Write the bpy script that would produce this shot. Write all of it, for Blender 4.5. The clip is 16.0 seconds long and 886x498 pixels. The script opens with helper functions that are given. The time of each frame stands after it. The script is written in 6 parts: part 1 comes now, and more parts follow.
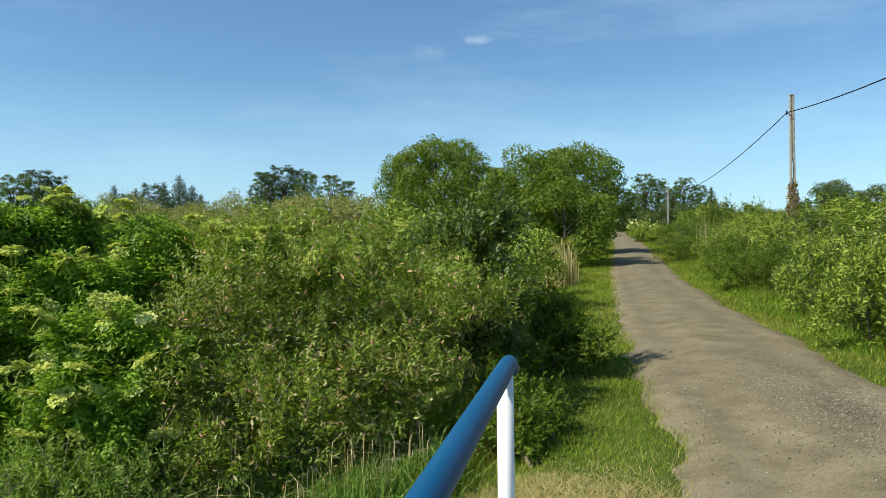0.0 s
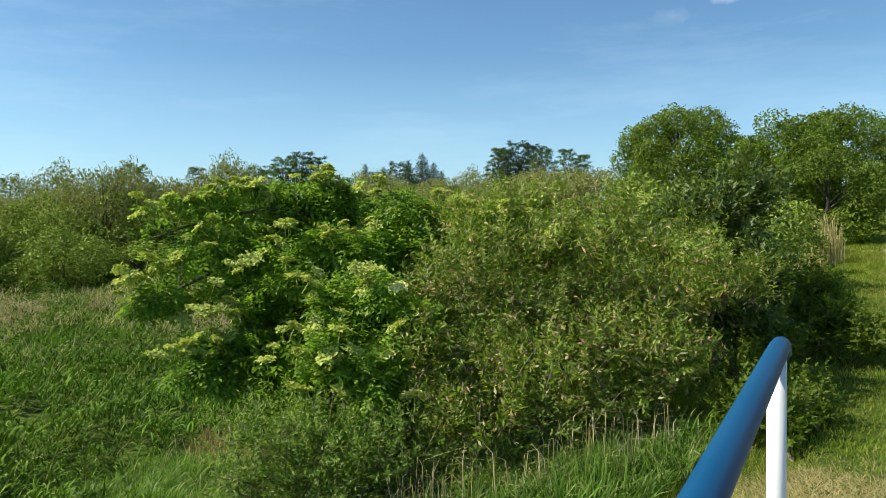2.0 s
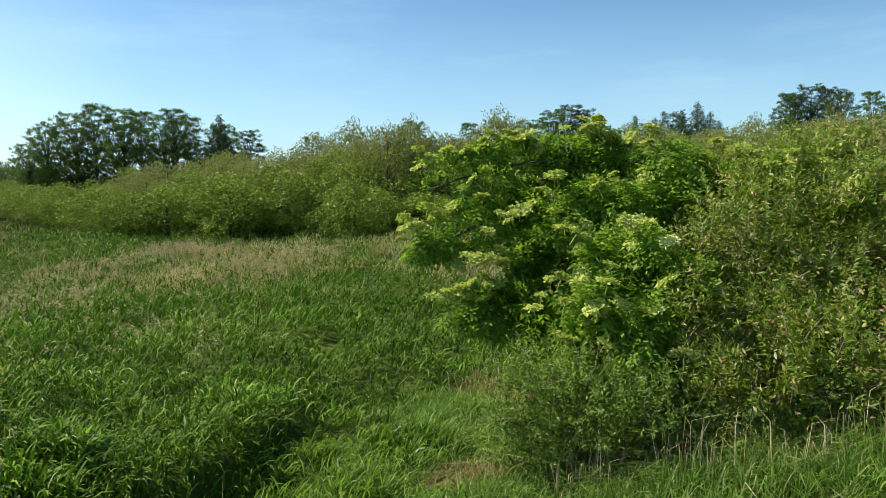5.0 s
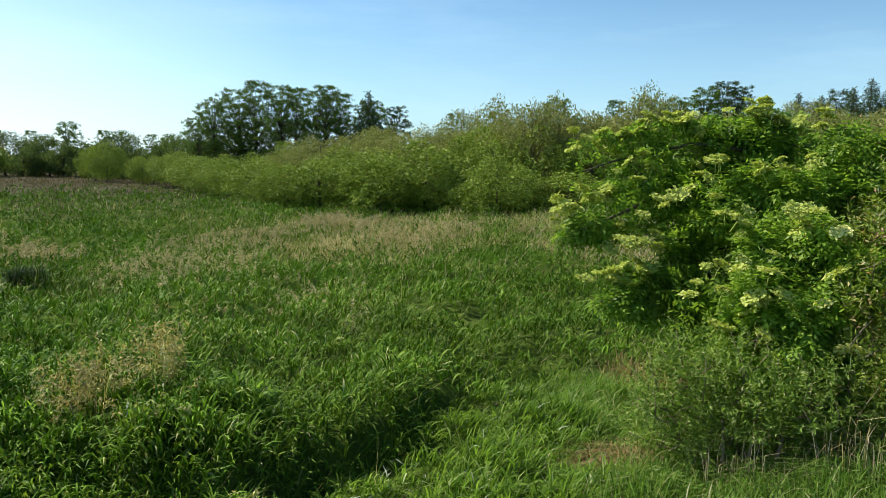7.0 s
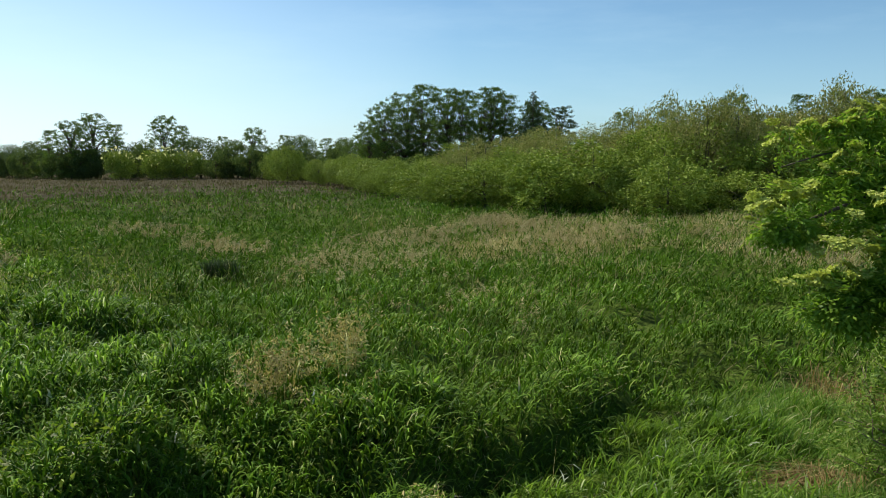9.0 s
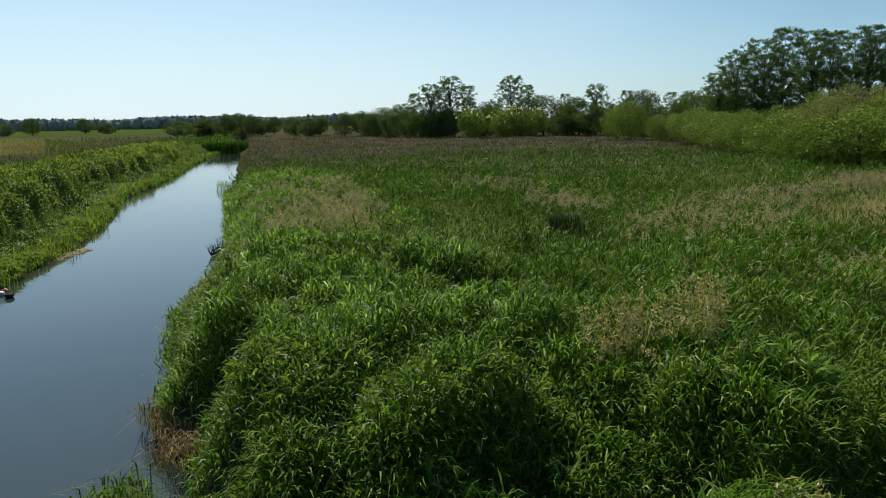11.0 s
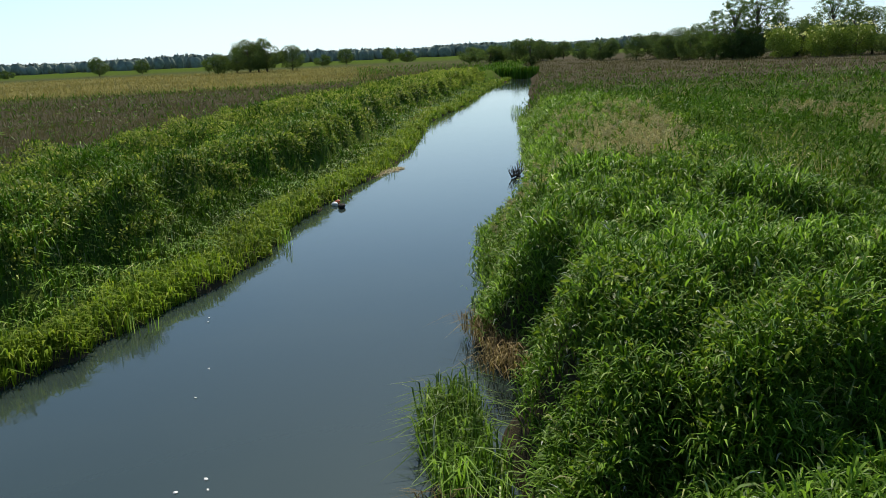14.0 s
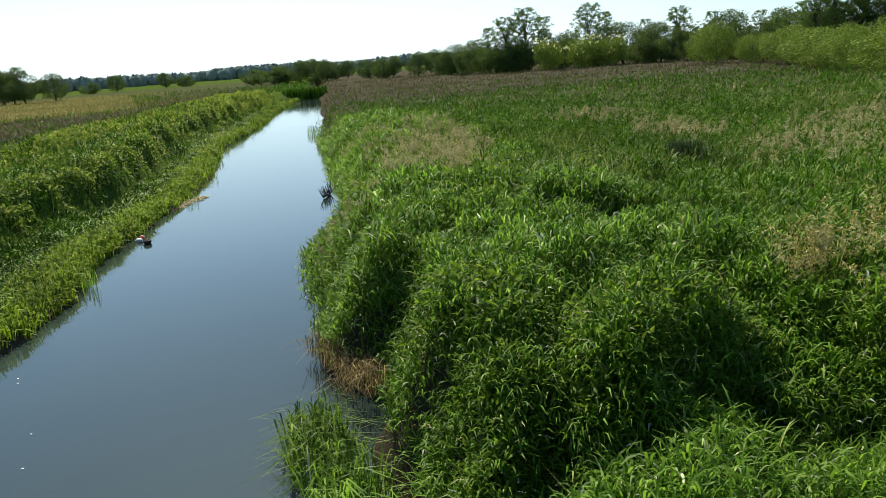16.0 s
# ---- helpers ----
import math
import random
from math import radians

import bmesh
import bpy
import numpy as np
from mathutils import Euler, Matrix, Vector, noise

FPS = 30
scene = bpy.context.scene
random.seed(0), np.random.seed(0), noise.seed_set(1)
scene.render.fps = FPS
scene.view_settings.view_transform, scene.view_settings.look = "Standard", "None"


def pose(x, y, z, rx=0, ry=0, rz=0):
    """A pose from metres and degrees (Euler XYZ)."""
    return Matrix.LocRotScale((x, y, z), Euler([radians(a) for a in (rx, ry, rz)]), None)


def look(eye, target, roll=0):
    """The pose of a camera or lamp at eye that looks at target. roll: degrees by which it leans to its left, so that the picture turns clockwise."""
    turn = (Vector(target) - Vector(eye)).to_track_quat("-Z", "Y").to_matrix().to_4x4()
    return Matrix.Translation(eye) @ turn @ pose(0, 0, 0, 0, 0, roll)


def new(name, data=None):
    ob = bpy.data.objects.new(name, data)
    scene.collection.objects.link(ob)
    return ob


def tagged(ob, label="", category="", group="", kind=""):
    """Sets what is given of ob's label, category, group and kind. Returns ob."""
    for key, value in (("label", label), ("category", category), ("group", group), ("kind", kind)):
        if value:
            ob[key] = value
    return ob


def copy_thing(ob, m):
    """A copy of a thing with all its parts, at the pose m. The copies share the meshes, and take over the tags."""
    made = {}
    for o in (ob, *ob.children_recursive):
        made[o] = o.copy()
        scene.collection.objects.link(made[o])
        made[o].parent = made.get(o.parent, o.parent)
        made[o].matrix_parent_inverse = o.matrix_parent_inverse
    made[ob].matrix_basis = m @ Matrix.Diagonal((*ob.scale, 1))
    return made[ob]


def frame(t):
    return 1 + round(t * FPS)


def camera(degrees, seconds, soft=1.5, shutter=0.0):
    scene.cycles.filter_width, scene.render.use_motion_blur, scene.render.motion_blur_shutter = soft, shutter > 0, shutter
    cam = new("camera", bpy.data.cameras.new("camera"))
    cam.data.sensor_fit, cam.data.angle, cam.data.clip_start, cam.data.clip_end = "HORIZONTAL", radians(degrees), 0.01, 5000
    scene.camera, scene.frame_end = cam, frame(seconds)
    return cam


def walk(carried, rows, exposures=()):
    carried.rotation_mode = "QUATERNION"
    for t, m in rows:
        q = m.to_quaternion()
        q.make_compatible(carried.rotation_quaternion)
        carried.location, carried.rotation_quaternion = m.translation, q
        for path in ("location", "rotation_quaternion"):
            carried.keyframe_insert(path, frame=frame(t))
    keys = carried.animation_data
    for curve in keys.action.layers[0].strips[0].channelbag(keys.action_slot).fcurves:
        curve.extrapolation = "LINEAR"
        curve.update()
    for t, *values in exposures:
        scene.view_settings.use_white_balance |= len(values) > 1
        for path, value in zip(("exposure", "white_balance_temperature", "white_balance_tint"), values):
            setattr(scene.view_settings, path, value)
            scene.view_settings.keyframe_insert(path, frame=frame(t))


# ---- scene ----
cam = camera(61.03, 16.0, soft=0.8)
PATH = [
    (0.0, (-0.001, 0.000, 1.625), (-2.488, 9.686, 1.638), -0.73),
    (0.5, (-0.025, -0.002, 1.623), (-3.213, 9.475, 1.550), -0.53),
    (1.0, (-0.051, 0.004, 1.619), (-3.808, 9.269, 1.427), -0.42),
    (1.5, (-0.077, 0.016, 1.612), (-4.603, 8.925, 1.223), -0.78),
    (2.0, (-0.079, 0.020, 1.612), (-5.396, 8.485, 1.322), -0.54),
    (2.5, (-0.081, -0.020, 1.605), (-5.946, 8.072, 1.273), -0.04),
    (3.0, (-0.108, 0.033, 1.599), (-6.048, 8.069, 1.225), -0.46),
    (3.5, (-0.107, 0.031, 1.599), (-6.496, 7.698, 0.966), -0.45),
    (4.0, (-0.100, 0.026, 1.598), (-7.090, 7.133, 0.800), -0.72),
    (4.5, (-0.100, 0.035, 1.601), (-7.887, 6.199, 0.435), -1.11),
    (4.7, (-0.095, 0.021, 1.591), (-7.890, 6.212, 0.644), -0.61),
    (6.8, (-0.042, -0.188, 1.622), (-8.771, 4.531, 0.387), 0.27),
    (7.0, (-0.034, -0.208, 1.626), (-8.862, 4.338, 0.448), 0.70),
    (7.5, (-0.075, -0.219, 1.592), (-9.261, 3.553, 0.414), 0.02),
    (8.0, (-0.080, -0.247, 1.610), (-9.370, 3.256, 0.416), 1.15),
    (8.2, (-0.079, -0.255, 1.613), (-9.444, 3.065, 0.489), 1.35),
    (10.3, (-0.611, -0.500, 1.468), (-10.445, -0.455, -0.344), -2.14),
    (10.5, (-0.643, -0.515, 1.461), (-10.457, -1.168, -0.343), -1.63),
    (11.0, (-0.641, -0.494, 1.465), (-10.331, -2.286, -0.239), -0.99),
    (11.5, (-0.637, -0.544, 1.439), (-10.064, -3.328, -0.399), -0.71),
    (12.0, (-0.617, -0.669, 1.437), (-10.034, -3.234, -0.740), -2.12),
    (12.5, (-0.576, -0.795, 1.433), (-9.812, -3.906, -0.807), -2.83),
    (13.0, (-0.551, -0.905, 1.404), (-9.485, -4.591, -1.165), -2.42),
    (13.5, (-0.590, -1.000, 1.396), (-8.740, -6.142, -1.278), -2.72),
    (14.0, (-0.554, -1.050, 1.391), (-8.751, -6.186, -1.145), -2.48),
    (14.5, (-0.603, -1.175, 1.387), (-9.044, -5.945, -1.063), -4.07),
    (15.0, (-0.516, -1.349, 1.393), (-9.403, -5.045, -1.320), -4.68),
    (15.5, (-0.419, -1.490, 1.406), (-9.468, -4.595, -1.506), -4.91),
    (16.0, (-0.287, -1.504, 1.423), (-9.586, -4.248, -1.026), -4.26),
]
EXPOSURES = [(0.0, 0.34), (4.5, 0.36), (7.0, 0.38), (8.0, 0.26), (10.5, -0.2), (12.5, -0.38), (13.0, -0.32), (13.5, 0.0), (14.0, 0.0), (14.5, -0.36), (15.0, -0.25), (15.5, 0.14), (16.0, 0.30)]
walk(cam, [(t, look(eye, target, roll)) for t, eye, target, roll in PATH], EXPOSURES)

# ---- world, sun and exposure ----
SUN_HEADING, SUN_HEIGHT = 125.0, 45.0   # degrees left of +y, degrees above the horizon
world = bpy.data.worlds.new("sky_world")
scene.world = world
world.use_nodes = True
wn, wl = world.node_tree.nodes, world.node_tree.links
sky = wn.new("ShaderNodeTexSky")
sky.sky_type, sky.sun_disc = "NISHITA", False
sky.sun_elevation, sky.sun_rotation = radians(SUN_HEIGHT), radians(-SUN_HEADING)
sky.air_density, sky.dust_density, sky.ozone_density = 0.9, 0.6, 1.6
# thin cirrus streaks high in the blue
wco = wn.new("ShaderNodeTexCoord")
wmap = wn.new("ShaderNodeMapping")
wmap.inputs["Scale"].default_value = (1.6, 1.6, 9.0)
wmap.inputs["Rotation"].default_value = (0.12, 0.0, 0.6)
wno = wn.new("ShaderNodeTexNoise")
wno.inputs["Scale"].default_value, wno.inputs["Detail"].default_value = 1.6, 7.0
wno.inputs["Roughness"].default_value = 0.62
wra = wn.new("ShaderNodeMapRange")
wra.inputs["From Min"].default_value, wra.inputs["From Max"].default_value = 0.48, 0.80
wra.inputs["To Max"].default_value = 0.17
wmi = wn.new("ShaderNodeMixRGB")
wmi.inputs["Color2"].default_value = (9.0, 9.3, 9.6, 1)
wl.new(wco.outputs["Generated"], wmap.inputs["Vector"])
wl.new(wmap.outputs["Vector"], wno.inputs["Vector"])
wl.new(wno.outputs["Fac"], wra.inputs["Value"])
wl.new(wra.outputs["Result"], wmi.inputs["Fac"])
wl.new(sky.outputs["Color"], wmi.inputs["Color1"])
wtn = wn.new("ShaderNodeMixRGB")
wtn.blend_type = "MULTIPLY"
wtn.inputs["Fac"].default_value, wtn.inputs["Color2"].default_value = 1.0, (0.80, 0.985, 1.04, 1)
wl.new(wmi.outputs["Color"], wtn.inputs["Color1"])
whs = wn.new("ShaderNodeHueSaturation")
whs.inputs["Saturation"].default_value = 1.05
def puff(colour, toward, size, flat, amount):
    """A small wisp of white cloud in one direction of the sky."""
    d = wn.new("ShaderNodeVectorMath")
    d.operation = "SUBTRACT"
    d.inputs[1].default_value = Vector(toward).normalized()
    s = wn.new("ShaderNodeVectorMath")
    s.operation = "MULTIPLY"
    s.inputs[1].default_value = (1 / size, 1 / size, flat / size)
    e = wn.new("ShaderNodeVectorMath")
    e.operation = "LENGTH"
    rough = wn.new("ShaderNodeTexNoise")
    rough.inputs["Scale"].default_value, rough.inputs["Detail"].default_value = 90.0, 6.0
    add = wn.new("ShaderNodeMath")
    add.operation = "ADD"
    fade = wn.new("ShaderNodeMapRange")
    fade.inputs["From Min"].default_value, fade.inputs["From Max"].default_value = 0.35, 1.35
    fade.inputs["To Min"].default_value, fade.inputs["To Max"].default_value = amount, 0.0
    mix = wn.new("ShaderNodeMixRGB")
    mix.inputs["Color2"].default_value = (8.5, 8.8, 9.0, 1)
    wl.new(wco.outputs["Generated"], d.inputs[0])
    wl.new(d.outputs["Vector"], s.inputs[0])
    wl.new(s.outputs["Vector"], e.inputs[0])
    wl.new(wco.outputs["Generated"], rough.inputs["Vector"])
    wl.new(e.outputs["Value"], add.inputs[0])
    wl.new(rough.outputs["Fac"], add.inputs[1])
    wl.new(add.outputs["Value"], fade.inputs["Value"])
    wl.new(fade.outputs["Result"], mix.inputs["Fac"])
    wl.new(colour, mix.inputs["Color1"])
    return mix.outputs["Color"]


clouded = puff(wtn.outputs["Color"], (-0.193, 0.944, 0.268), 0.024, 3.0, 0.30)
clouded = puff(clouded, (-0.253, 0.933, 0.255), 0.034, 3.0, 0.10)
clouded = puff(clouded, (-0.952, -0.301, 0.059), 0.020, 3.4, 0.3)
clouded = puff(clouded, (-0.704, -0.706, 0.075), 0.045, 3.4, 0.2)
# pale haze low over the horizon, all the way round
wsp = wn.new("ShaderNodeSeparateXYZ")
wl.new(wco.outputs["Generated"], wsp.inputs["Vector"])
whz = wn.new("ShaderNodeMapRange")
whz.inputs["From Min"].default_value, whz.inputs["From Max"].default_value = 0.0, 0.22
whz.inputs["To Min"].default_value, whz.inputs["To Max"].default_value = 0.42, 0.0
wl.new(wsp.outputs["Z"], whz.inputs["Value"])
wha = wn.new("ShaderNodeMixRGB")
wha.inputs["Color2"].default_value = (4.3, 6.7, 8.6, 1)
wl.new(whz.outputs["Result"], wha.inputs["Fac"])
wl.new(clouded, wha.inputs["Color1"])
# the low sky is palest below the sun
wdo = wn.new("ShaderNodeVectorMath")
wdo.operation = "DOT_PRODUCT"
sh, se = radians(SUN_HEADING), radians(SUN_HEIGHT)
wdo.inputs[1].default_value = (-math.sin(sh), math.cos(sh), 0.0)
wl.new(wco.outputs["Generated"], wdo.inputs[0])
wgl = wn.new("ShaderNodeMapRange")
wgl.inputs["From Min"].default_value, wgl.inputs["From Max"].default_value = 0.62, 1.0
wgl.inputs["To Min"].default_value, wgl.inputs["To Max"].default_value = 0.0, 0.6
wl.new(wdo.outputs["Value"], wgl.inputs["Value"])
wlo = wn.new("ShaderNodeMapRange")
wlo.inputs["From Min"].default_value, wlo.inputs["From Max"].default_value = 0.0, 0.30
wlo.inputs["To Min"].default_value, wlo.inputs["To Max"].default_value = 1.0, 0.0
wl.new(wsp.outputs["Z"], wlo.inputs["Value"])
wmu = wn.new("ShaderNodeMath")
wmu.operation = "MULTIPLY"
wl.new(wgl.outputs["Result"], wmu.inputs[0])
wl.new(wlo.outputs["Result"], wmu.inputs[1])
wau = wn.new("ShaderNodeMixRGB")
wau.inputs["Color2"].default_value = (9.6, 11.2, 12.2, 1)
wl.new(wmu.outputs["Value"], wau.inputs["Fac"])
wl.new(wha.outputs["Color"], wau.inputs["Color1"])
wl.new(wau.outputs["Color"], whs.inputs["Color"])
wl.new(whs.outputs["Color"], wn["Background"].inputs["Color"])
wn["Background"].inputs["Strength"].default_value = 0.11
sun = new("sun", bpy.data.lights.new("sun", "SUN"))
sun.data.energy, sun.data.angle, sun.data.color = 5.0, radians(0.5), (1.0, 0.93, 0.80)
sun.matrix_world = look((-math.sin(sh) * math.cos(se) * 50, math.cos(sh) * math.cos(se) * 50, math.sin(se) * 50), (0, 0, 0))

# ---- small tools ----


def lattice(ix, iy, seed):
    h = (ix.astype(np.int64) * 374761393 + iy.astype(np.int64) * 668265263 + seed * 974634777) & 0x7FFFFFFF
    h = ((h ^ (h >> 13)) * 1274126177) & 0x7FFFFFFF
    return ((h ^ (h >> 16)) & 0xFFFF) / 65535.0


def field(x, y, size, seed=0):
    """Smooth value noise from 0 to 1 with lumps of that size in metres."""
    x, y = np.asarray(x, float) / size, np.asarray(y, float) / size
    ix, iy = np.floor(x), np.floor(y)
    fx, fy = x - ix, y - iy
    fx, fy = fx * fx * (3 - 2 * fx), fy * fy * (3 - 2 * fy)
    a, b = lattice(ix, iy, seed), lattice(ix + 1, iy, seed)
    c, d = lattice(ix, iy + 1, seed), lattice(ix + 1, iy + 1, seed)
    return (a * (1 - fx) + b * fx) * (1 - fy) + (c * (1 - fx) + d * fx) * fy


def domes(x, y, size, seed):
    """Rounded cushions with sharp creases between them, 0 in the creases and 1 on top."""
    x, y = np.asarray(x, float) / size, np.asarray(y, float) / size
    ix, iy = np.floor(x), np.floor(y)
    best = np.full(np.shape(x), 9.0)
    for dx in (-1, 0, 1):
        for dy in (-1, 0, 1):
            cx = ix + dx + 0.15 + 0.7 * lattice(ix + dx, iy + dy, seed)
            cy = iy + dy + 0.15 + 0.7 * lattice(ix + dx, iy + dy, seed + 1)
            best = np.minimum(best, (x - cx) ** 2 + (y - cy) ** 2)
    return np.clip(1 - best / 0.38, 0, 1)


def ramp(v, lo, hi):
    k = np.clip((v - lo) / (hi - lo), 0, 1)
    return k * k * (3 - 2 * k)


def mesh_np(name, verts, faces):
    """A mesh from arrays; faces all have the same number of corners."""
    verts, faces = np.ascontiguousarray(verts, np.float32), np.ascontiguousarray(faces, np.int32)
    me = bpy.data.meshes.new(name)
    n, k = faces.shape
    me.vertices.add(len(verts))
    me.vertices.foreach_set("co", verts.ravel())
    me.loops.add(n * k)
    me.loops.foreach_set("vertex_index", faces.ravel())
    me.polygons.add(n)
    me.polygons.foreach_set("loop_start", np.arange(0, n * k, k, dtype=np.int32))
    me.polygons.foreach_set("loop_total", np.full(n, k, np.int32))
    me.update(calc_edges=True)
    return me


def part(name, data, material, parent=None, label=""):
    """Links a bmesh, a mesh or a pair of arrays as one mesh object under a thing or a part."""
    if isinstance(data, bmesh.types.BMesh):
        me = bpy.data.meshes.new(name)
        data.to_mesh(me)
        data.free()
    elif isinstance(data, tuple):
        me = mesh_np(name, *data)
    else:
        me = data
    if material and not me.materials:
        me.materials.append(material)
    ob = new(name, me)
    if parent:
        ob.parent = parent
    return tagged(ob, label)


def base(name, x, y, z, label, category, group="", turn=0.0, scale=1.0):
    ob = new(name)
    ob.matrix_world = pose(x, y, z, 0, 0, turn)
    ob.scale = (scale, scale, scale)
    ob.empty_display_size = 0.2
    return tagged(ob, label, category, group)


def join(*pairs):
    vs, fs, n = [], [], 0
    for v, f in pairs:
        vs.append(v)
        fs.append(f + n)
        n += len(v)
    return np.concatenate(vs), np.concatenate(fs)


def tube(points, radii, sides=6):
    """A tapered tube through points, as arrays of triangles."""
    p = np.array(points, float)
    r = np.broadcast_to(np.array(radii, float), (len(p),))
    d = np.gradient(p, axis=0)
    d /= np.linalg.norm(d, axis=1)[:, None] + 1e-9
    ref = np.where(np.abs(d[:, 2:3]) > 0.9, [[1.0, 0, 0]], [[0, 0, 1.0]])
    u = np.cross(d, ref)
    u /= np.linalg.norm(u, axis=1)[:, None]
    w = np.cross(d, u)
    a = np.arange(sides) * 2 * np.pi / sides
    ring = p[:, None] + r[:, None, None] * (np.cos(a)[None, :, None] * u[:, None] + np.sin(a)[None, :, None] * w[:, None])
    v = np.concatenate([ring.reshape(-1, 3), p[:1], p[-1:]])
    f = []
    for i in range(len(p) - 1):
        for j in range(sides):
            a0, a1 = i * sides + j, i * sides + (j + 1) % sides
            f += [(a0, a1, a1 + sides), (a0, a1 + sides, a0 + sides)]
    n, last = len(p) * sides, (len(p) - 1) * sides
    for j in range(sides):
        f += [(n, (j + 1) % sides, j), (n + 1, last + j, last + (j + 1) % sides)]
    return v, np.array(f)


def leaves(at, out, length, width, seed, droop=0.0, wild=0.8, fold=0.25):
    """Folded leaf blades of two triangles at points, facing roughly outwards."""
    g = np.random.default_rng(seed)
    n = len(at)
    nor = out + wild * g.normal(size=(n, 3))
    nor /= np.linalg.norm(nor, axis=1)[:, None] + 1e-9
    ref = g.normal(size=(n, 3)) + out * 0.5
    ref[:, 2] -= droop
    d = ref - (ref * nor).sum(1)[:, None] * nor
    d /= np.linalg.norm(d, axis=1)[:, None] + 1e-9
    s = np.cross(nor, d)
    ln = (length * g.uniform(0.6, 1.25, n))[:, None]
    wd = (width * g.uniform(0.7, 1.2, n))[:, None]
    up = nor * wd * fold
    v = np.stack([at, at + d * ln * 0.5 + s * wd * 0.5 + up, at + d * ln, at + d * ln * 0.5 - s * wd * 0.5 + up], 1).reshape(-1, 3)
    k = np.arange(n)[:, None] * 4
    f = np.concatenate([k + [[0, 1, 2]], k + [[0, 2, 3]]])
    return v, f


def on_blobs(blobs, n, seed, shell=0.45, lumps=0.22):
    """Points in the outer shell of a union of ellipsoids (x, y, z, rx, ry, rz) and their outward ways."""
    g = np.random.default_rng(seed)
    b = np.array(blobs, float)
    wgt = (b[:, 3] * b[:, 4] + b[:, 3] * b[:, 5] + b[:, 4] * b[:, 5]) ** 1.0
    pick = g.choice(len(b), n, p=wgt / wgt.sum())
    d = g.normal(size=(n, 3))
    d /= np.linalg.norm(d, axis=1)[:, None]
    lump = 1 + lumps * (2 * field(d[:, 0] * 3 + pick * 7.3 + d[:, 2] * 2, d[:, 1] * 3 + d[:, 2] * 3, 1.0, seed) - 1)
    rad = (1 - shell * g.random(n) ** 1.6) * lump
    p = b[pick, :3] + d * b[pick, 3:] * rad[:, None]
    o = d / b[pick, 3:]
    o /= np.linalg.norm(o, axis=1)[:, None]
    keep = np.ones(n, bool)
    for i in range(len(b) if shell < 0.95 else 0):
        q = (((p - b[i, :3]) / b[i, 3:]) ** 2).sum(1)
        keep &= ~((q < 0.36) & (pick != i))
    return p[keep], o[keep]


def blades(at, height, width, lean, seed, curl=0.6, az=None, segs=2):
    """Bent grass blades standing on points."""
    g = np.random.default_rng(seed)
    n = len(at)
    a = g.uniform(0, 2 * np.pi, n) if az is None else az
    d = np.stack([np.cos(a), np.sin(a), 0 * a], 1)
    t = a + np.pi / 2 + g.normal(0, 0.5, n)
    s = np.stack([np.cos(t), np.sin(t), 0 * t], 1) * (width * 0.5)[:, None]
    h, l = height[:, None], (lean * height)[:, None]
    z = np.array([[0, 0, 1.0]])
    mid = at + z * h * 0.78 + d * l * 0.30
    tip = at + z * h * np.maximum(1 - curl * 0.48 * lean, 0.25)[:, None] + d * l * (1.0 + curl * 0.25)
    if segs == 1:
        v = np.stack([at - s, at + s, tip], 1).reshape(-1, 3)
        return v, np.arange(3 * n).reshape(n, 3)
    v = np.stack([at - s * 0.8, at + s * 0.8, mid + s, mid - s, tip], 1).reshape(-1, 3)
    k = np.arange(n)[:, None] * 5
    return v, np.concatenate([k + [[0, 1, 2]], k + [[0, 2, 3]], k + [[3, 2, 4]]])


def arched(at, length, width, az, tilt, bend, seed):
    """Grass leaves that rise from their points, arch over and hang at the tip."""
    g = np.random.default_rng(seed)
    n = len(at)
    d = np.stack([np.cos(az), np.sin(az), 0 * az], 1)
    t = az + np.pi / 2 + g.normal(0, 0.45, n)
    s = np.stack([np.cos(t), np.sin(t), g.normal(0, 0.25, n)], 1) * width[:, None]
    z = np.array([[0, 0, 1.0]])
    line = [at]
    for k in (0.12, 0.45, 0.95):
        th = (tilt + bend * k)[:, None]
        line.append(line[-1] + (np.sin(th) * d + np.cos(th) * z) * (length / 3)[:, None])
    p0, p1, p2, p3 = line
    v = np.stack([p0 - s * 0.3, p0 + s * 0.3, p1 + s * 0.5, p1 - s * 0.5, p2 + s * 0.36, p2 - s * 0.36, p3], 1).reshape(-1, 3)
    k = np.arange(n)[:, None] * 7
    return v, np.concatenate([k + [[0, 1, 2]], k + [[0, 2, 3]], k + [[3, 2, 4]], k + [[3, 4, 5]], k + [[5, 4, 6]]])


# ---- the lie of the land ----
WATER = -2.54
CR_O, CR_D = np.array([-5.4, -7.4]), np.array([-0.9154, -0.4026])
CR_N = np.array([0.4026, -0.9154])      # towards the far bank
# near bank and far bank, along and across the stream
NEAR_BANK = [(-12, -3.4), (-3, -3.75), (-1.0, -3.75), (0.3, -3.75), (1.25, -3.8), (1.8, -3.6), (2.3, -3.15), (2.8, -2.95), (4.9, -2.7), (8.8, -2.45), (11.5, -2.9), (13.2, -3.35), (16.5, -3.3), (19.5, -3.05), (41, -2.1), (86, -1.8), (100, -1.0)]
FAR_BANK = [(-12, 3.6), (0.8, 3.1), (2.6, 2.5), (4.1, 2.35), (5.5, 2.1), (6.9, 1.85), (9.0, 2.15), (11.7, 2.3), (14.8, 2.15), (19.4, 1.8), (25.8, 2.05), (37, 3.1), (48.7, 2.3), (70, 2.3), (88, 1.5), (100, 0.5)]


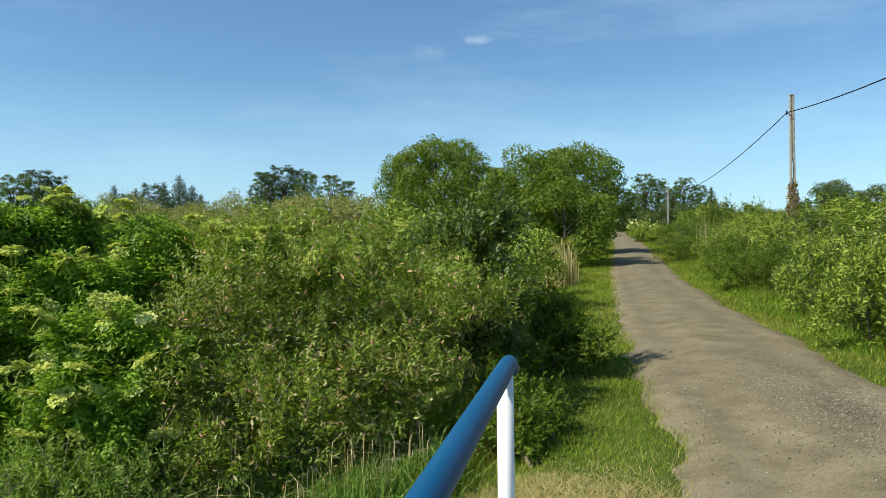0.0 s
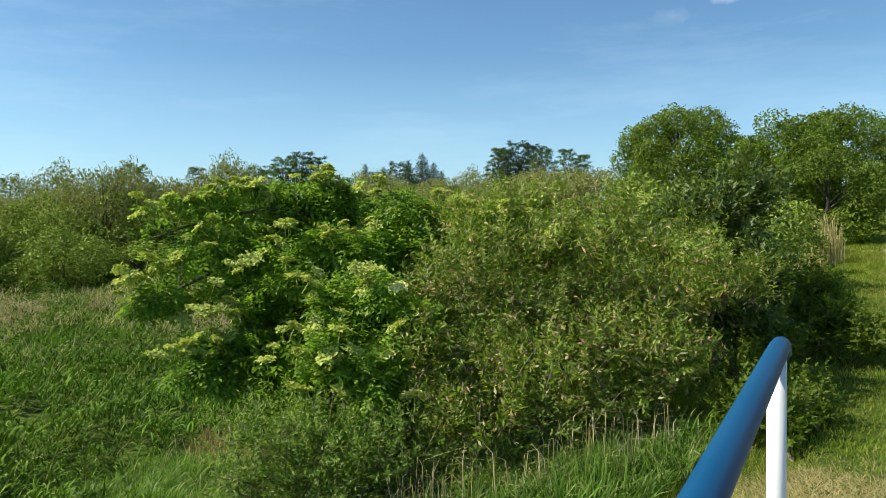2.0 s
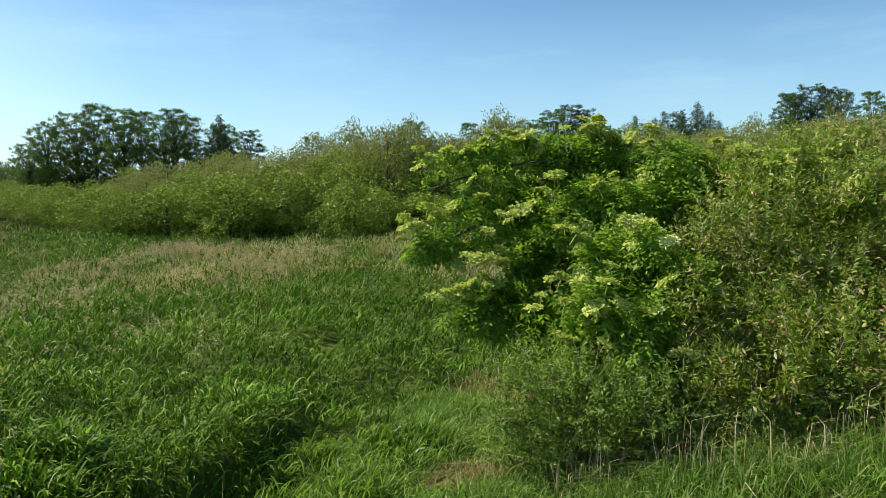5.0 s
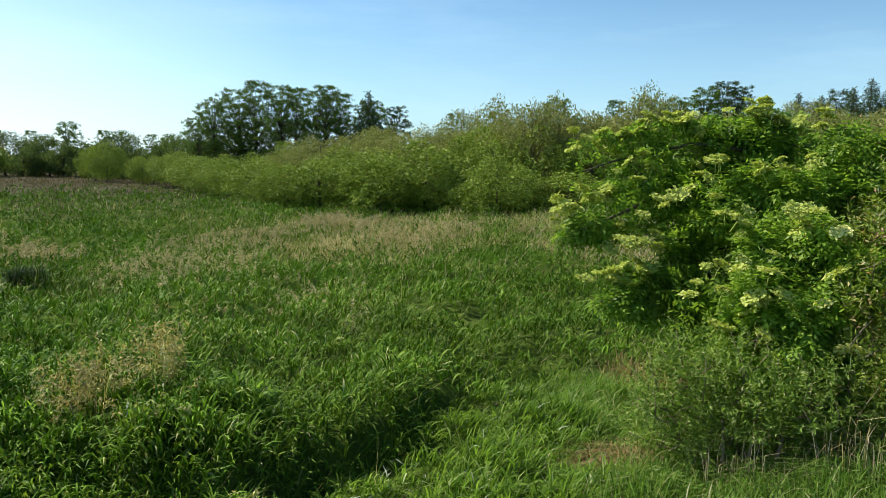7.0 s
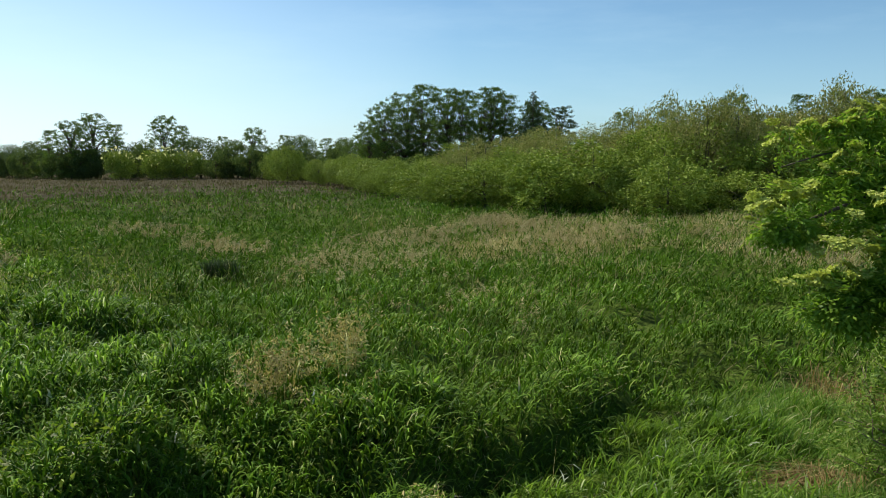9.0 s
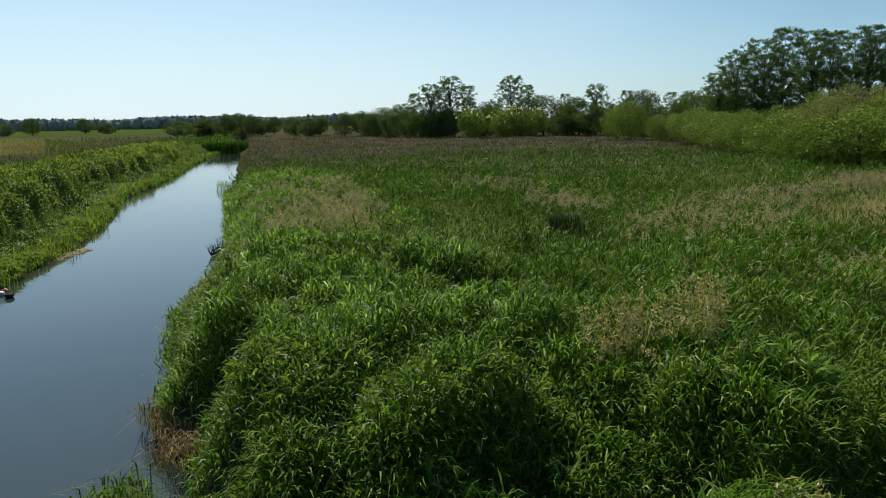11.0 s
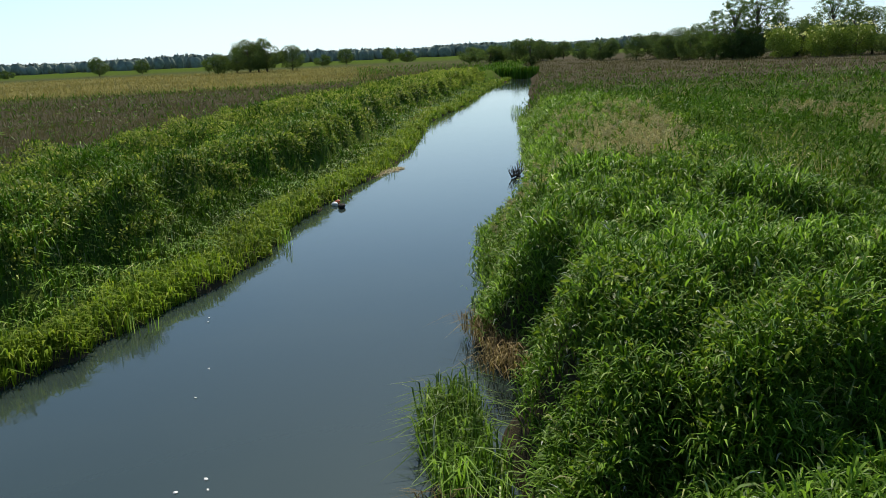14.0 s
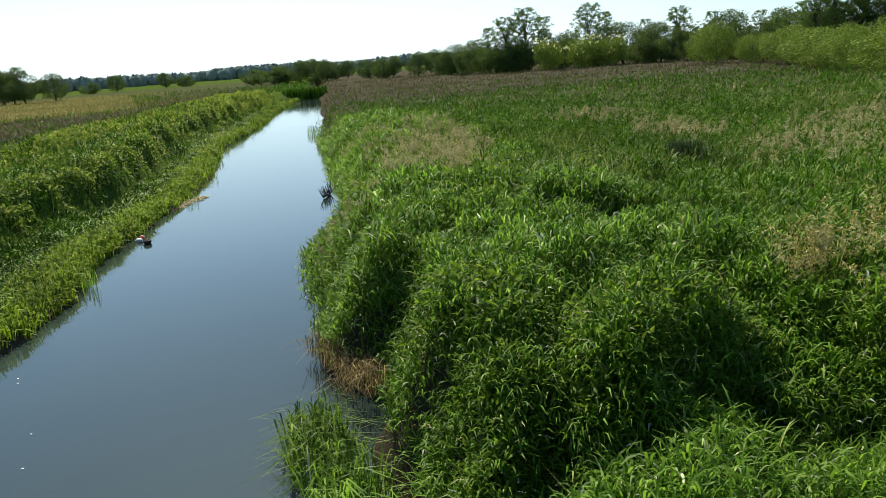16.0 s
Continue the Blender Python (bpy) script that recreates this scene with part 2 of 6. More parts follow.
def stream(x, y):
    s = (x - CR_O[0]) * CR_D[0] + (y - CR_O[1]) * CR_D[1]
    v = (x - CR_O[0]) * CR_N[0] + (y - CR_O[1]) * CR_N[1]
    a, b = np.array(NEAR_BANK), np.array(FAR_BANK)
    wob = 0.35 * (field(s, v * 0 + 3, 1.3, 5) - 0.5) + 0.25 * (field(s, v * 0 + 9, 0.5, 6) - 0.5)
    near = np.interp(s, a[:, 0], a[:, 1]) + wob - v          # metres onto the near bank
    far = v - np.interp(s, b[:, 0], b[:, 1]) - wob           # metres onto the far bank
    return s, near, far


def road_z(y):
    return 0.036 * np.maximum(np.asarray(y, float) - 4.6, 0) * 1.0


def road_sides(y):
    yl, xl = [-30, 5.2, 6.7, 9.0, 14.4, 27, 81, 130, 200], [0.45, 0.40, 0.32, 0.07, -0.23, -0.80, -2.25, -5.2, -12]
    yr, xr = [-30, 3.0, 6.0, 8.5, 11.9, 16.4, 24.3, 48, 95, 130, 200], [3.6, 3.4, 2.75, 2.45, 2.17, 1.72, 1.24, 0.82, -0.6, -3.0, -9.8]
    return np.interp(y, yl, xl), np.interp(y, yr, xr)


# a shallow trough between the road bank and the meadow
TROUGH = [(-4.0, -4.2), (-4.5, -2.65), (-5.1, -2.15), (-5.65, -1.5), (-5.9, -0.6), (-6.0, 0.6), (-6.3, 2.0), (-7.2, 3.3), (-8.3, 4.4), (-9.2, 6.2)]
# rounded mounds of the near bank and meadow: place, radius, height
MOUNDS = [(-6.9, -2.9, 1.9, 0.20), (-8.9, -4.2, 1.6, 0.10), (-12.6, -2.7, 1.3, 0.30), (-10.9, -3.9, 1.2, 0.18), (-14.6, -5.2, 1.8, 0.15), (-7.7, 0.1, 1.0, 0.16), (-9.4, -1.3, 1.3, 0.14), (-11.5, -5.9, 1.3, 0.12), (-16.5, -1.6, 1.2, 0.18), (-10.4, 1.6, 1.4, 0.12), (-13.6, 1.2, 1.5, 0.12)]


def trough(x, y):
    """Distance to the trough, and how far out on its meadow side."""
    t = np.array(TROUGH)
    best = np.full(np.shape(x), 99.0)
    for (ax, ay), (bx, by) in zip(TROUGH[:-1], TROUGH[1:]):
        k = np.clip(((x - ax) * (bx - ax) + (y - ay) * (by - ay)) / ((bx - ax) ** 2 + (by - ay) ** 2), 0, 1)
        best = np.minimum(best, np.hypot(x - ax - k * (bx - ax), y - ay - k * (by - ay)))
    wob = 0.7 * (field(x, y, 0.9, 61) - 0.5) + 0.4 * (field(x, y, 0.4, 62) - 0.5)
    return best + np.abs(wob), np.interp(y, t[:, 1], t[:, 0]) - x + wob


def cushion(x, y):
    """The mounds of growth on the near bank and meadow, 0 to 1."""
    return 0.6 * domes(x, y, 1.9, 11) + 0.4 * domes(x, y, 0.75, 13)


def mounds(x, y):
    out = np.zeros(np.shape(x))
    for mx, my, r, h in MOUNDS:
        q = ((x - mx) ** 2 + (y - my) ** 2) / r ** 2
        out = np.maximum(out, h * np.clip(1.15 - q, 0, 1) ** 0.6)
    return out


def land(x, y):
    """Height of the ground."""
    x, y = np.asarray(x, float), np.asarray(y, float)
    s, near, far = stream(x, y)
    rise = 0.045 * np.maximum(y - 16, 0)
    rise = np.minimum(rise, 5 + 0.004 * np.maximum(y, 0))
    meadow = -1.55 + rise + 0.25 * (field(x, y, 9, 1) - 0.5) + 0.16 * (field(x, y, 2.2, 2) - 0.5)
    zn = -2.95 + 1.4 * ramp(near, -0.5, np.interp(s, [0, 2, 4, 8], [0.6, 0.8, 1.5, 2.0])) + (meadow + 1.55)
    zf = -2.95 + 0.62 * ramp(far, -0.6, 0.35) + 0.95 * ramp(far, 1.9 + 0.5 * field(s, far * 0, 3, 8), 2.35 + 0.5 * field(s, far * 0, 3, 8)) + (meadow + 1.55) * ramp(far, 1, 3)
    zf = zf + (0.62 * domes(x, y, 2.9, 9) + 0.25 * field(x, y, 0.9, 10) - 0.3) * ramp(far, 1.2, 2.2) * (1 - ramp(far, 6, 14)) * ramp(s + 20, 0, 3)
    cush = cushion(x, y)
    mound = (0.42 * cush - 0.16) * ramp(near, 0.6, 1.8) * (1 - 0.4 * ramp(near, 4, 9)) * (1 - ramp(near, 30, 60))
    mound = mound + 0.24 * (domes(x, y, 3.1, 15) - 0.5) * ramp(near, 1.0, 3.0) * (1 - ramp(near, 40, 70))
    gap, out_ = trough(x, y)
    lift = (0.24 * ramp(out_, 0.05, 0.6) + mounds(x, y)) * (1 - ramp(y, 2.5, 6)) * (1 - ramp(out_, 9, 18))
    zn = zn + (0.38 * cush - 0.12) * ramp(near, 0.15, 1.0) + lift * ramp(near, 0.1, 1.0)
    meadow = meadow + mound + lift
    z = np.where(far > near, zf, np.where(near < 3, np.minimum(zn, meadow), meadow))
    z = np.where(s > 101, meadow, z)
    xl, xr = road_sides(y)
    rz = road_z(y)
    off = np.maximum(np.maximum(xl - x, x - xr), 0)
    bank = rz - 0.05 - (0.50 - 0.22 * ramp(y, 0.5, 4)) * np.maximum(off - 1.0, 0) + 0.05 * (field(x, y, 0.8, 3) - 0.5) * ramp(off, 0.1, 0.6)
    right = rz - 0.05 + 0.10 * np.maximum(off - 0.6, 0) ** 0.8 + 0.2 * (field(x, y, 3, 4) - 0.5) * ramp(off, 0.3, 1.5)
    bank = np.where(y < 2.6, np.where(off > 0.55, bank - 1.2 * ramp(-y, -2.6, 2.0) * ramp(off, 0.5, 1.2), bank), bank)
    out = np.maximum(z, bank) - (0.20 + 0.08 * (1 - ramp(y, -1.5, 1.5))) * np.exp(-(gap / 0.36) ** 2) * (near > 0.3)
    out = np.where((near < 0.2) & (far < 0.2) & (x < 0), np.minimum(out, np.where(far > near, zf, zn)), out)
    # the bridge opening: the bed goes on under the deck
    under = (x > -0.4) & (y > -10.5) & (y < -4.2)
    out = np.where(under, -2.9, out)
    out = np.where((x > xr) & (y > 0), np.where(x < xr + 60, right, np.maximum(right, out)), out)
    return out

# ---- materials ----
def material(name, rough=0.6, metal=0.0, spec=0.5):
    m = bpy.data.materials.new(name)
    m.use_nodes = True
    b = m.node_tree.nodes["Principled BSDF"]
    b.inputs["Roughness"].default_value, b.inputs["Metallic"].default_value = rough, metal
    b.inputs["Specular IOR Level"].default_value = spec
    return m, m.node_tree.nodes, m.node_tree.links, b


def noise_node(n, l, scale, detail=4.0, rough=0.55, coord="Object"):
    c = n.new("ShaderNodeTexCoord")
    t = n.new("ShaderNodeTexNoise")
    t.inputs["Scale"].default_value, t.inputs["Detail"].default_value, t.inputs["Roughness"].default_value = scale, detail, rough
    l.new(c.outputs[coord], t.inputs["Vector"])
    return t


def ramp_node(n, l, source, stops):
    r = n.new("ShaderNodeValToRGB")
    r.color_ramp.elements[0].position, r.color_ramp.elements[0].color = stops[0][0], (*stops[0][1], 1)
    r.color_ramp.elements[1].position, r.color_ramp.elements[1].color = stops[-1][0], (*stops[-1][1], 1)
    for p, c in stops[1:-1]:
        r.color_ramp.elements.new(p).color = (*c, 1)
    l.new(source, r.inputs["Fac"])
    return r


def mix_node(n, l, fac, a, b, kind="MIX"):
    m = n.new("ShaderNodeMixRGB")
    m.blend_type = kind
    for socket, v in (("Fac", fac), ("Color1", a), ("Color2", b)):
        if isinstance(v, (int, float)):
            m.inputs[socket].default_value = v
        elif isinstance(v, tuple):
            m.inputs[socket].default_value = (*v, 1)
        else:
            l.new(v, m.inputs[socket])
    return m.outputs["Color"]


def foliage(name, stops, thin=0.35, rough=0.5, patch=0.0, patch_size=0.4, patch_to=(0.15, 0.14, 0.04), spec=0.35):
    """Leaves or blades: each island its own tone, with broad patches, and light passing through."""
    m, n, l, b = material(name, rough, spec=spec)
    geo = n.new("ShaderNodeNewGeometry")
    col = ramp_node(n, l, geo.outputs["Random Per Island"], stops).outputs["Color"]
    no = noise_node(n, l, patch_size, 5.0, 0.6)
    tone = n.new("ShaderNodeMapRange")
    tone.inputs["From Min"].default_value, tone.inputs["From Max"].default_value = 0.3, 0.7
    tone.inputs["To Min"].default_value, tone.inputs["To Max"].default_value = 0.72, 1.28
    l.new(no.outputs["Fac"], tone.inputs["Value"])
    hsv = n.new("ShaderNodeHueSaturation")
    l.new(tone.outputs["Result"], hsv.inputs["Value"])
    l.new(col, hsv.inputs["Color"])
    col = hsv.outputs["Color"]
    if patch:
        pn = noise_node(n, l, patch_size * 0.37, 3.0)
        pf = n.new("ShaderNodeMapRange")
        pf.inputs["From Min"].default_value, pf.inputs["From Max"].default_value = 0.5, 0.68
        pf.inputs["To Max"].default_value = patch
        l.new(pn.outputs["Fac"], pf.inputs["Value"])
        col = mix_node(n, l, pf.outputs["Result"], col, patch_to)
    l.new(col, b.inputs["Base Color"])
    tr = n.new("ShaderNodeBsdfTranslucent")
    warm = mix_node(n, l, 0.55, col, (0.9, 1.0, 0.25), "MULTIPLY")
    gain = mix_node(n, l, 1.0, warm, (1.7, 1.7, 1.7), "MULTIPLY")
    l.new(gain, tr.inputs["Color"])
    mx = n.new("ShaderNodeMixShader")
    mx.inputs["Fac"].default_value = thin
    l.new(b.outputs["BSDF"], mx.inputs[1])
    l.new(tr.outputs["BSDF"], mx.inputs[2])
    l.new(mx.outputs["Shader"], n["Material Output"].inputs["Surface"])
    return m


GRASS = foliage("grass_blades", [(0.0, (0.0337, 0.0788, 0.005)), (0.45, (0.09, 0.1872, 0.0123)), (0.9, (0.1664, 0.293, 0.0246)), (0.97, (0.2812, 0.3447, 0.0862)), (1.0, (0.4723, 0.4432, 0.2216))], 0.08, 0.55, 0.2, 0.35, (0.15, 0.18, 0.03), spec=0.07)
LUSH = foliage("lush_blades", [(0.0, (0.0447, 0.0898, 0.0108)), (0.45, (0.1185, 0.2154, 0.0262)), (0.9, (0.2174, 0.3436, 0.0568)), (0.975, (0.3557, 0.436, 0.1962)), (1.0, (0.6585, 0.641, 0.6539))], 0.42, 0.4, 0.35, 0.5, (0.14, 0.19, 0.024), spec=0.06)
ROUGH = foliage("rough_grass_blades", [(0.0, (0.0628, 0.1388, 0.0159)), (0.5, (0.1232, 0.2275, 0.0317)), (0.87, (0.1947, 0.2843, 0.0595)), (0.96, (0.3015, 0.3174, 0.1323)), (1.0, (0.5025, 0.4629, 0.2909))], 0.25, 0.6, spec=0.08)
VERGE = foliage("verge_blades", [(0.0, (0.11, 0.17, 0.012)), (0.55, (0.18, 0.25, 0.02)), (0.85, (0.26, 0.30, 0.035)), (1.0, (0.40, 0.36, 0.12))], 0.32, 0.6, 0.45, 1.1, (0.34, 0.27, 0.08), spec=0.15)
STRAW = foliage("straw_blades", [(0.0, (0.2871, 0.2255, 0.0836)), (0.6, (0.4752, 0.396, 0.1672)), (1.0, (0.6138, 0.55, 0.2717))], 0.2, 0.7, spec=0.15)
PALE = foliage("pale_dry_grass_blades", [(0.0, (0.29, 0.235, 0.12)), (0.6, (0.43, 0.365, 0.21)), (1.0, (0.56, 0.48, 0.31))], 0.2, 0.7, spec=0.1)
GOLD = foliage("golden_field_blades", [(0.0, (0.1818, 0.1604, 0.0541)), (0.6, (0.2666, 0.2197, 0.0927)), (1.0, (0.3635, 0.297, 0.1544))], 0.2, 0.7, spec=0.05)
# leaves of the far trees and bushes, greyed to paint in aerial haze
HAZED_LEAF = foliage("hazed_far_leaves", [(0.0, (0.055, 0.09, 0.03)), (0.6, (0.095, 0.14, 0.042)), (1.0, (0.15, 0.19, 0.06))], 0.3, 0.7, spec=0.1)
BROWN = foliage("brown_reed_blades", [(0.0, (0.0834, 0.072, 0.0369)), (0.5, (0.1186, 0.0983, 0.0539)), (1.0, (0.1098, 0.1142, 0.0355))], 0.2, 0.8, 0.4, 0.06, (0.15, 0.12, 0.09), spec=0.05)
HERB = foliage("herb_leaves", [(0.0, (0.0672, 0.1134, 0.0101)), (0.6, (0.1176, 0.1764, 0.0185)), (1.0, (0.1932, 0.2436, 0.042))], 0.46, 0.55, 0.25, 0.6, spec=0.25)
TANGLE = foliage("tangled_herb_leaves", [(0.0, (0.1042, 0.1806, 0.0232)), (0.6, (0.1768, 0.2709, 0.0384)), (0.93, (0.281, 0.3726, 0.0863)), (1.0, (0.4577, 0.4289, 0.2112))], 0.35, 0.6, spec=0.25)
SHOOT = foliage("dark_shrub_leaves", [(0.0, (0.0465, 0.0868, 0.0112)), (0.6, (0.0775, 0.124, 0.0186)), (1.0, (0.1364, 0.1798, 0.0372))], 0.3, 0.45, spec=0.4)
BANKHERB = foliage("bank_herb_leaves", [(0.0, (0.1274, 0.1707, 0.0258)), (0.6, (0.2124, 0.2665, 0.048)), (0.93, (0.3255, 0.3621, 0.0922)), (1.0, (0.4814, 0.3962, 0.2213))], 0.42, 0.6, 0.35, 0.5, (0.20, 0.19, 0.06), spec=0.12)
ELDER = foliage("elder_leaves", [(0.0, (0.1011, 0.1914, 0.018)), (0.5, (0.1838, 0.3079, 0.033)), (1.0, (0.3035, 0.4327, 0.0599))], 0.4, 0.45, spec=0.2)
WILLOW = foliage("willow_leaves", [(0.0, (0.0935, 0.1465, 0.0195)), (0.5, (0.1867, 0.2603, 0.0312)), (0.88, (0.3174, 0.3823, 0.0684)), (0.93, (0.4854, 0.4394, 0.2344)), (0.965, (0.5602, 0.3255, 0.1953)), (1.0, (0.7469, 0.472, 0.332))], 0.34, 0.4, spec=0.25)
SALLOW = foliage("sallow_leaves", [(0.0, (0.1113, 0.1731, 0.0219)), (0.5, (0.2135, 0.2917, 0.0364)), (1.0, (0.3527, 0.4284, 0.0729))], 0.12, 0.6, 0.3, 0.14, (0.15, 0.155, 0.05), spec=0.15)
GREYSALLOW = foliage("grey_sallow_leaves", [(0.0, (0.1669, 0.2021, 0.0551)), (0.6, (0.2749, 0.3032, 0.0826)), (1.0, (0.4123, 0.3675, 0.147))], 0.15, 0.7, 0.4, 0.10, (0.17, 0.14, 0.075), spec=0.12)
ALDER = foliage("alder_leaves", [(0.0, (0.049, 0.0952, 0.0196)), (0.6, (0.091, 0.1512, 0.0308)), (1.0, (0.154, 0.217, 0.0448))], 0.3, 0.6, spec=0.15)
ROUND = foliage("round_tree_leaves", [(0.0, (0.0733, 0.1222, 0.0122)), (0.6, (0.1405, 0.2077, 0.0208)), (1.0, (0.22, 0.2811, 0.0367))], 0.3, 0.55, spec=0.2)
NEEDLE = foliage("conifer_needles", [(0.0, (0.036, 0.066, 0.0192)), (1.0, (0.078, 0.12, 0.036))], 0.1, 0.7, spec=0.15)
DEAD = foliage("dead_brown_blades", [(0.0, (0.1264, 0.0828, 0.0312)), (0.6, (0.2318, 0.1656, 0.0624)), (1.0, (0.3581, 0.287, 0.1248))], 0.2, 0.7, spec=0.15)
SEDGE = foliage("bench_sedge_blades", [(0.0, (0.1059, 0.1781, 0.0138)), (0.6, (0.1783, 0.2551, 0.0207)), (1.0, (0.2731, 0.3275, 0.046))], 0.35, 0.6, spec=0.06)
UMBEL = foliage("pale_green_umbels", [(0.0, (0.3973, 0.4541, 0.0851)), (1.0, (0.5676, 0.6054, 0.1892))], 0.2, 0.7, spec=0.1)
BLOOM = foliage("cream_umbels", [(0.0, (0.74, 0.7, 0.3024)), (1.0, (0.84, 0.82, 0.432))], 0.25, 0.7, spec=0.1)


def bark_material(name, a, b_):
    m, n, l, b = material(name, 0.85, spec=0.2)
    no = noise_node(n, l, 9.0, 6.0, 0.65)
    l.new(ramp_node(n, l, no.outputs["Fac"], [(0.3, a), (0.7, b_)]).outputs["Color"], b.inputs["Base Color"])
    bu = n.new("ShaderNodeBump")
    bu.inputs["Strength"].default_value, bu.inputs["Distance"].default_value = 0.6, 0.02
    l.new(no.outputs["Fac"], bu.inputs["Height"])
    l.new(bu.outputs["Normal"], b.inputs["Normal"])
    return m


BARK = bark_material("bark", (0.05, 0.04, 0.03), (0.14, 0.115, 0.085))
TWIG = bark_material("pale_twigs", (0.14, 0.11, 0.07), (0.26, 0.21, 0.14))


def soil_material():
    """Ground: soil and short green under the blades, with dry, brown and mown parts farther off."""
    m, n, l, b = material("meadow_ground", 1.0, spec=0.0)
    fine, mid, wide = noise_node(n, l, 7.0, 6.0, 0.7), noise_node(n, l, 0.5, 5.0), noise_node(n, l, 0.035, 4.0)
    green = ramp_node(n, l, fine.outputs["Fac"], [(0.25, (0.03, 0.055, 0.006)), (0.5, (0.07, 0.13, 0.011)), (0.75, (0.12, 0.19, 0.022))]).outputs["Color"]
    dry = ramp_node(n, l, mid.outputs["Fac"], [(0.3, (0.05, 0.07, 0.02)), (0.7, (0.14, 0.14, 0.06))]).outputs["Color"]
    zone = n.new("ShaderNodeAttribute")
    zone.attribute_name = "zone"
    sep = n.new("ShaderNodeSeparateColor")
    l.new(zone.outputs["Color"], sep.inputs["Color"])
    col = mix_node(n, l, 0.4, green, dry)
    brown = ramp_node(n, l, mid.outputs["Fac"], [(0.3, (0.065, 0.06, 0.038)), (0.7, (0.115, 0.098, 0.068))]).outputs["Color"]
    col = mix_node(n, l, sep.outputs["Red"], col, brown)
    gold = ramp_node(n, l, wide.outputs["Fac"], [(0.3, (0.15, 0.138, 0.045)), (0.7, (0.21, 0.18, 0.065))]).outputs["Color"]
    col = mix_node(n, l, sep.outputs["Green"], col, gold)
    earth = ramp_node(n, l, fine.outputs["Fac"], [(0.3, (0.035, 0.03, 0.02)), (0.7, (0.085, 0.07, 0.045))]).outputs["Color"]
    col = mix_node(n, l, sep.outputs["Blue"], col, earth)
    l.new(col, b.inputs["Base Color"])
    bu = n.new("ShaderNodeBump")
    bu.inputs["Strength"].default_value, bu.inputs["Distance"].default_value = 0.8, 0.08
    l.new(fine.outputs["Fac"], bu.inputs["Height"])
    l.new(bu.outputs["Normal"], b.inputs["Normal"])
    return m


def road_material():
    m, n, l, b = material("dirt_road", 0.95, spec=0.04)
    grit, mid, wide = noise_node(n, l, 38.0, 7.0, 0.75), noise_node(n, l, 2.2, 6.0, 0.62), noise_node(n, l, 0.55, 4.0)
    col = ramp_node(n, l, mid.outputs["Fac"], [(0.28, (0.145, 0.126, 0.080)), (0.5, (0.20, 0.176, 0.113)), (0.75, (0.275, 0.245, 0.165))]).outputs["Color"]
    col = mix_node(n, l, 0.55, col, ramp_node(n, l, grit.outputs["Fac"], [(0.3, (0.35, 0.33, 0.3)), (0.52, (0.9, 0.88, 0.85)), (0.72, (1.35, 1.3, 1.2))]).outputs["Color"], "MULTIPLY")
    dust = noise_node(n, l, 130.0, 4.0, 0.7)
    col = mix_node(n, l, 0.6, col, ramp_node(n, l, dust.outputs["Fac"], [(0.32, (0.45, 0.44, 0.42)), (0.5, (0.95, 0.94, 0.92)), (0.66, (1.5, 1.46, 1.4))]).outputs["Color"], "MULTIPLY")
    damp = n.new("ShaderNodeMapRange")
    damp.inputs["From Min"].default_value, damp.inputs["From Max"].default_value, damp.inputs["To Max"].default_value = 0.56, 0.70, 0.5
    l.new(wide.outputs["Fac"], damp.inputs["Value"])
    col = mix_node(n, l, damp.outputs["Result"], col, (0.13, 0.115, 0.10))
    l.new(col, b.inputs["Base Color"])
    bu = n.new("ShaderNodeBump")
    bu.inputs["Strength"].default_value, bu.inputs["Distance"].default_value = 0.4, 0.012
    l.new(grit.outputs["Fac"], bu.inputs["Height"])
    l.new(bu.outputs["Normal"], b.inputs["Normal"])
    return m


def water_material():
    m, n, l, b = material("stream_water", 0.06, spec=0.5)
    b.inputs["Base Color"].default_value = (0.034, 0.050, 0.042, 1)
    b.inputs["IOR"].default_value = 1.55
    c = n.new("ShaderNodeTexCoord")
    mp = n.new("ShaderNodeMapping")
    mp.inputs["Rotation"].default_value = (0, 0, radians(-24))
    mp.inputs["Scale"].default_value = (0.7, 1.6, 1)
    l.new(c.outputs["Object"], mp.inputs["Vector"])
    a = n.new("ShaderNodeTexNoise")
    a.inputs["Scale"].default_value, a.inputs["Detail"].default_value = 3.2, 4.0
    l.new(mp.outputs["Vector"], a.inputs["Vector"])
    bu = n.new("ShaderNodeBump")
    bu.inputs["Strength"].default_value, bu.inputs["Distance"].default_value = 0.025, 0.05
    l.new(a.outputs["Fac"], bu.inputs["Height"])
    l.new(bu.outputs["Normal"], b.inputs["Normal"])
    return m


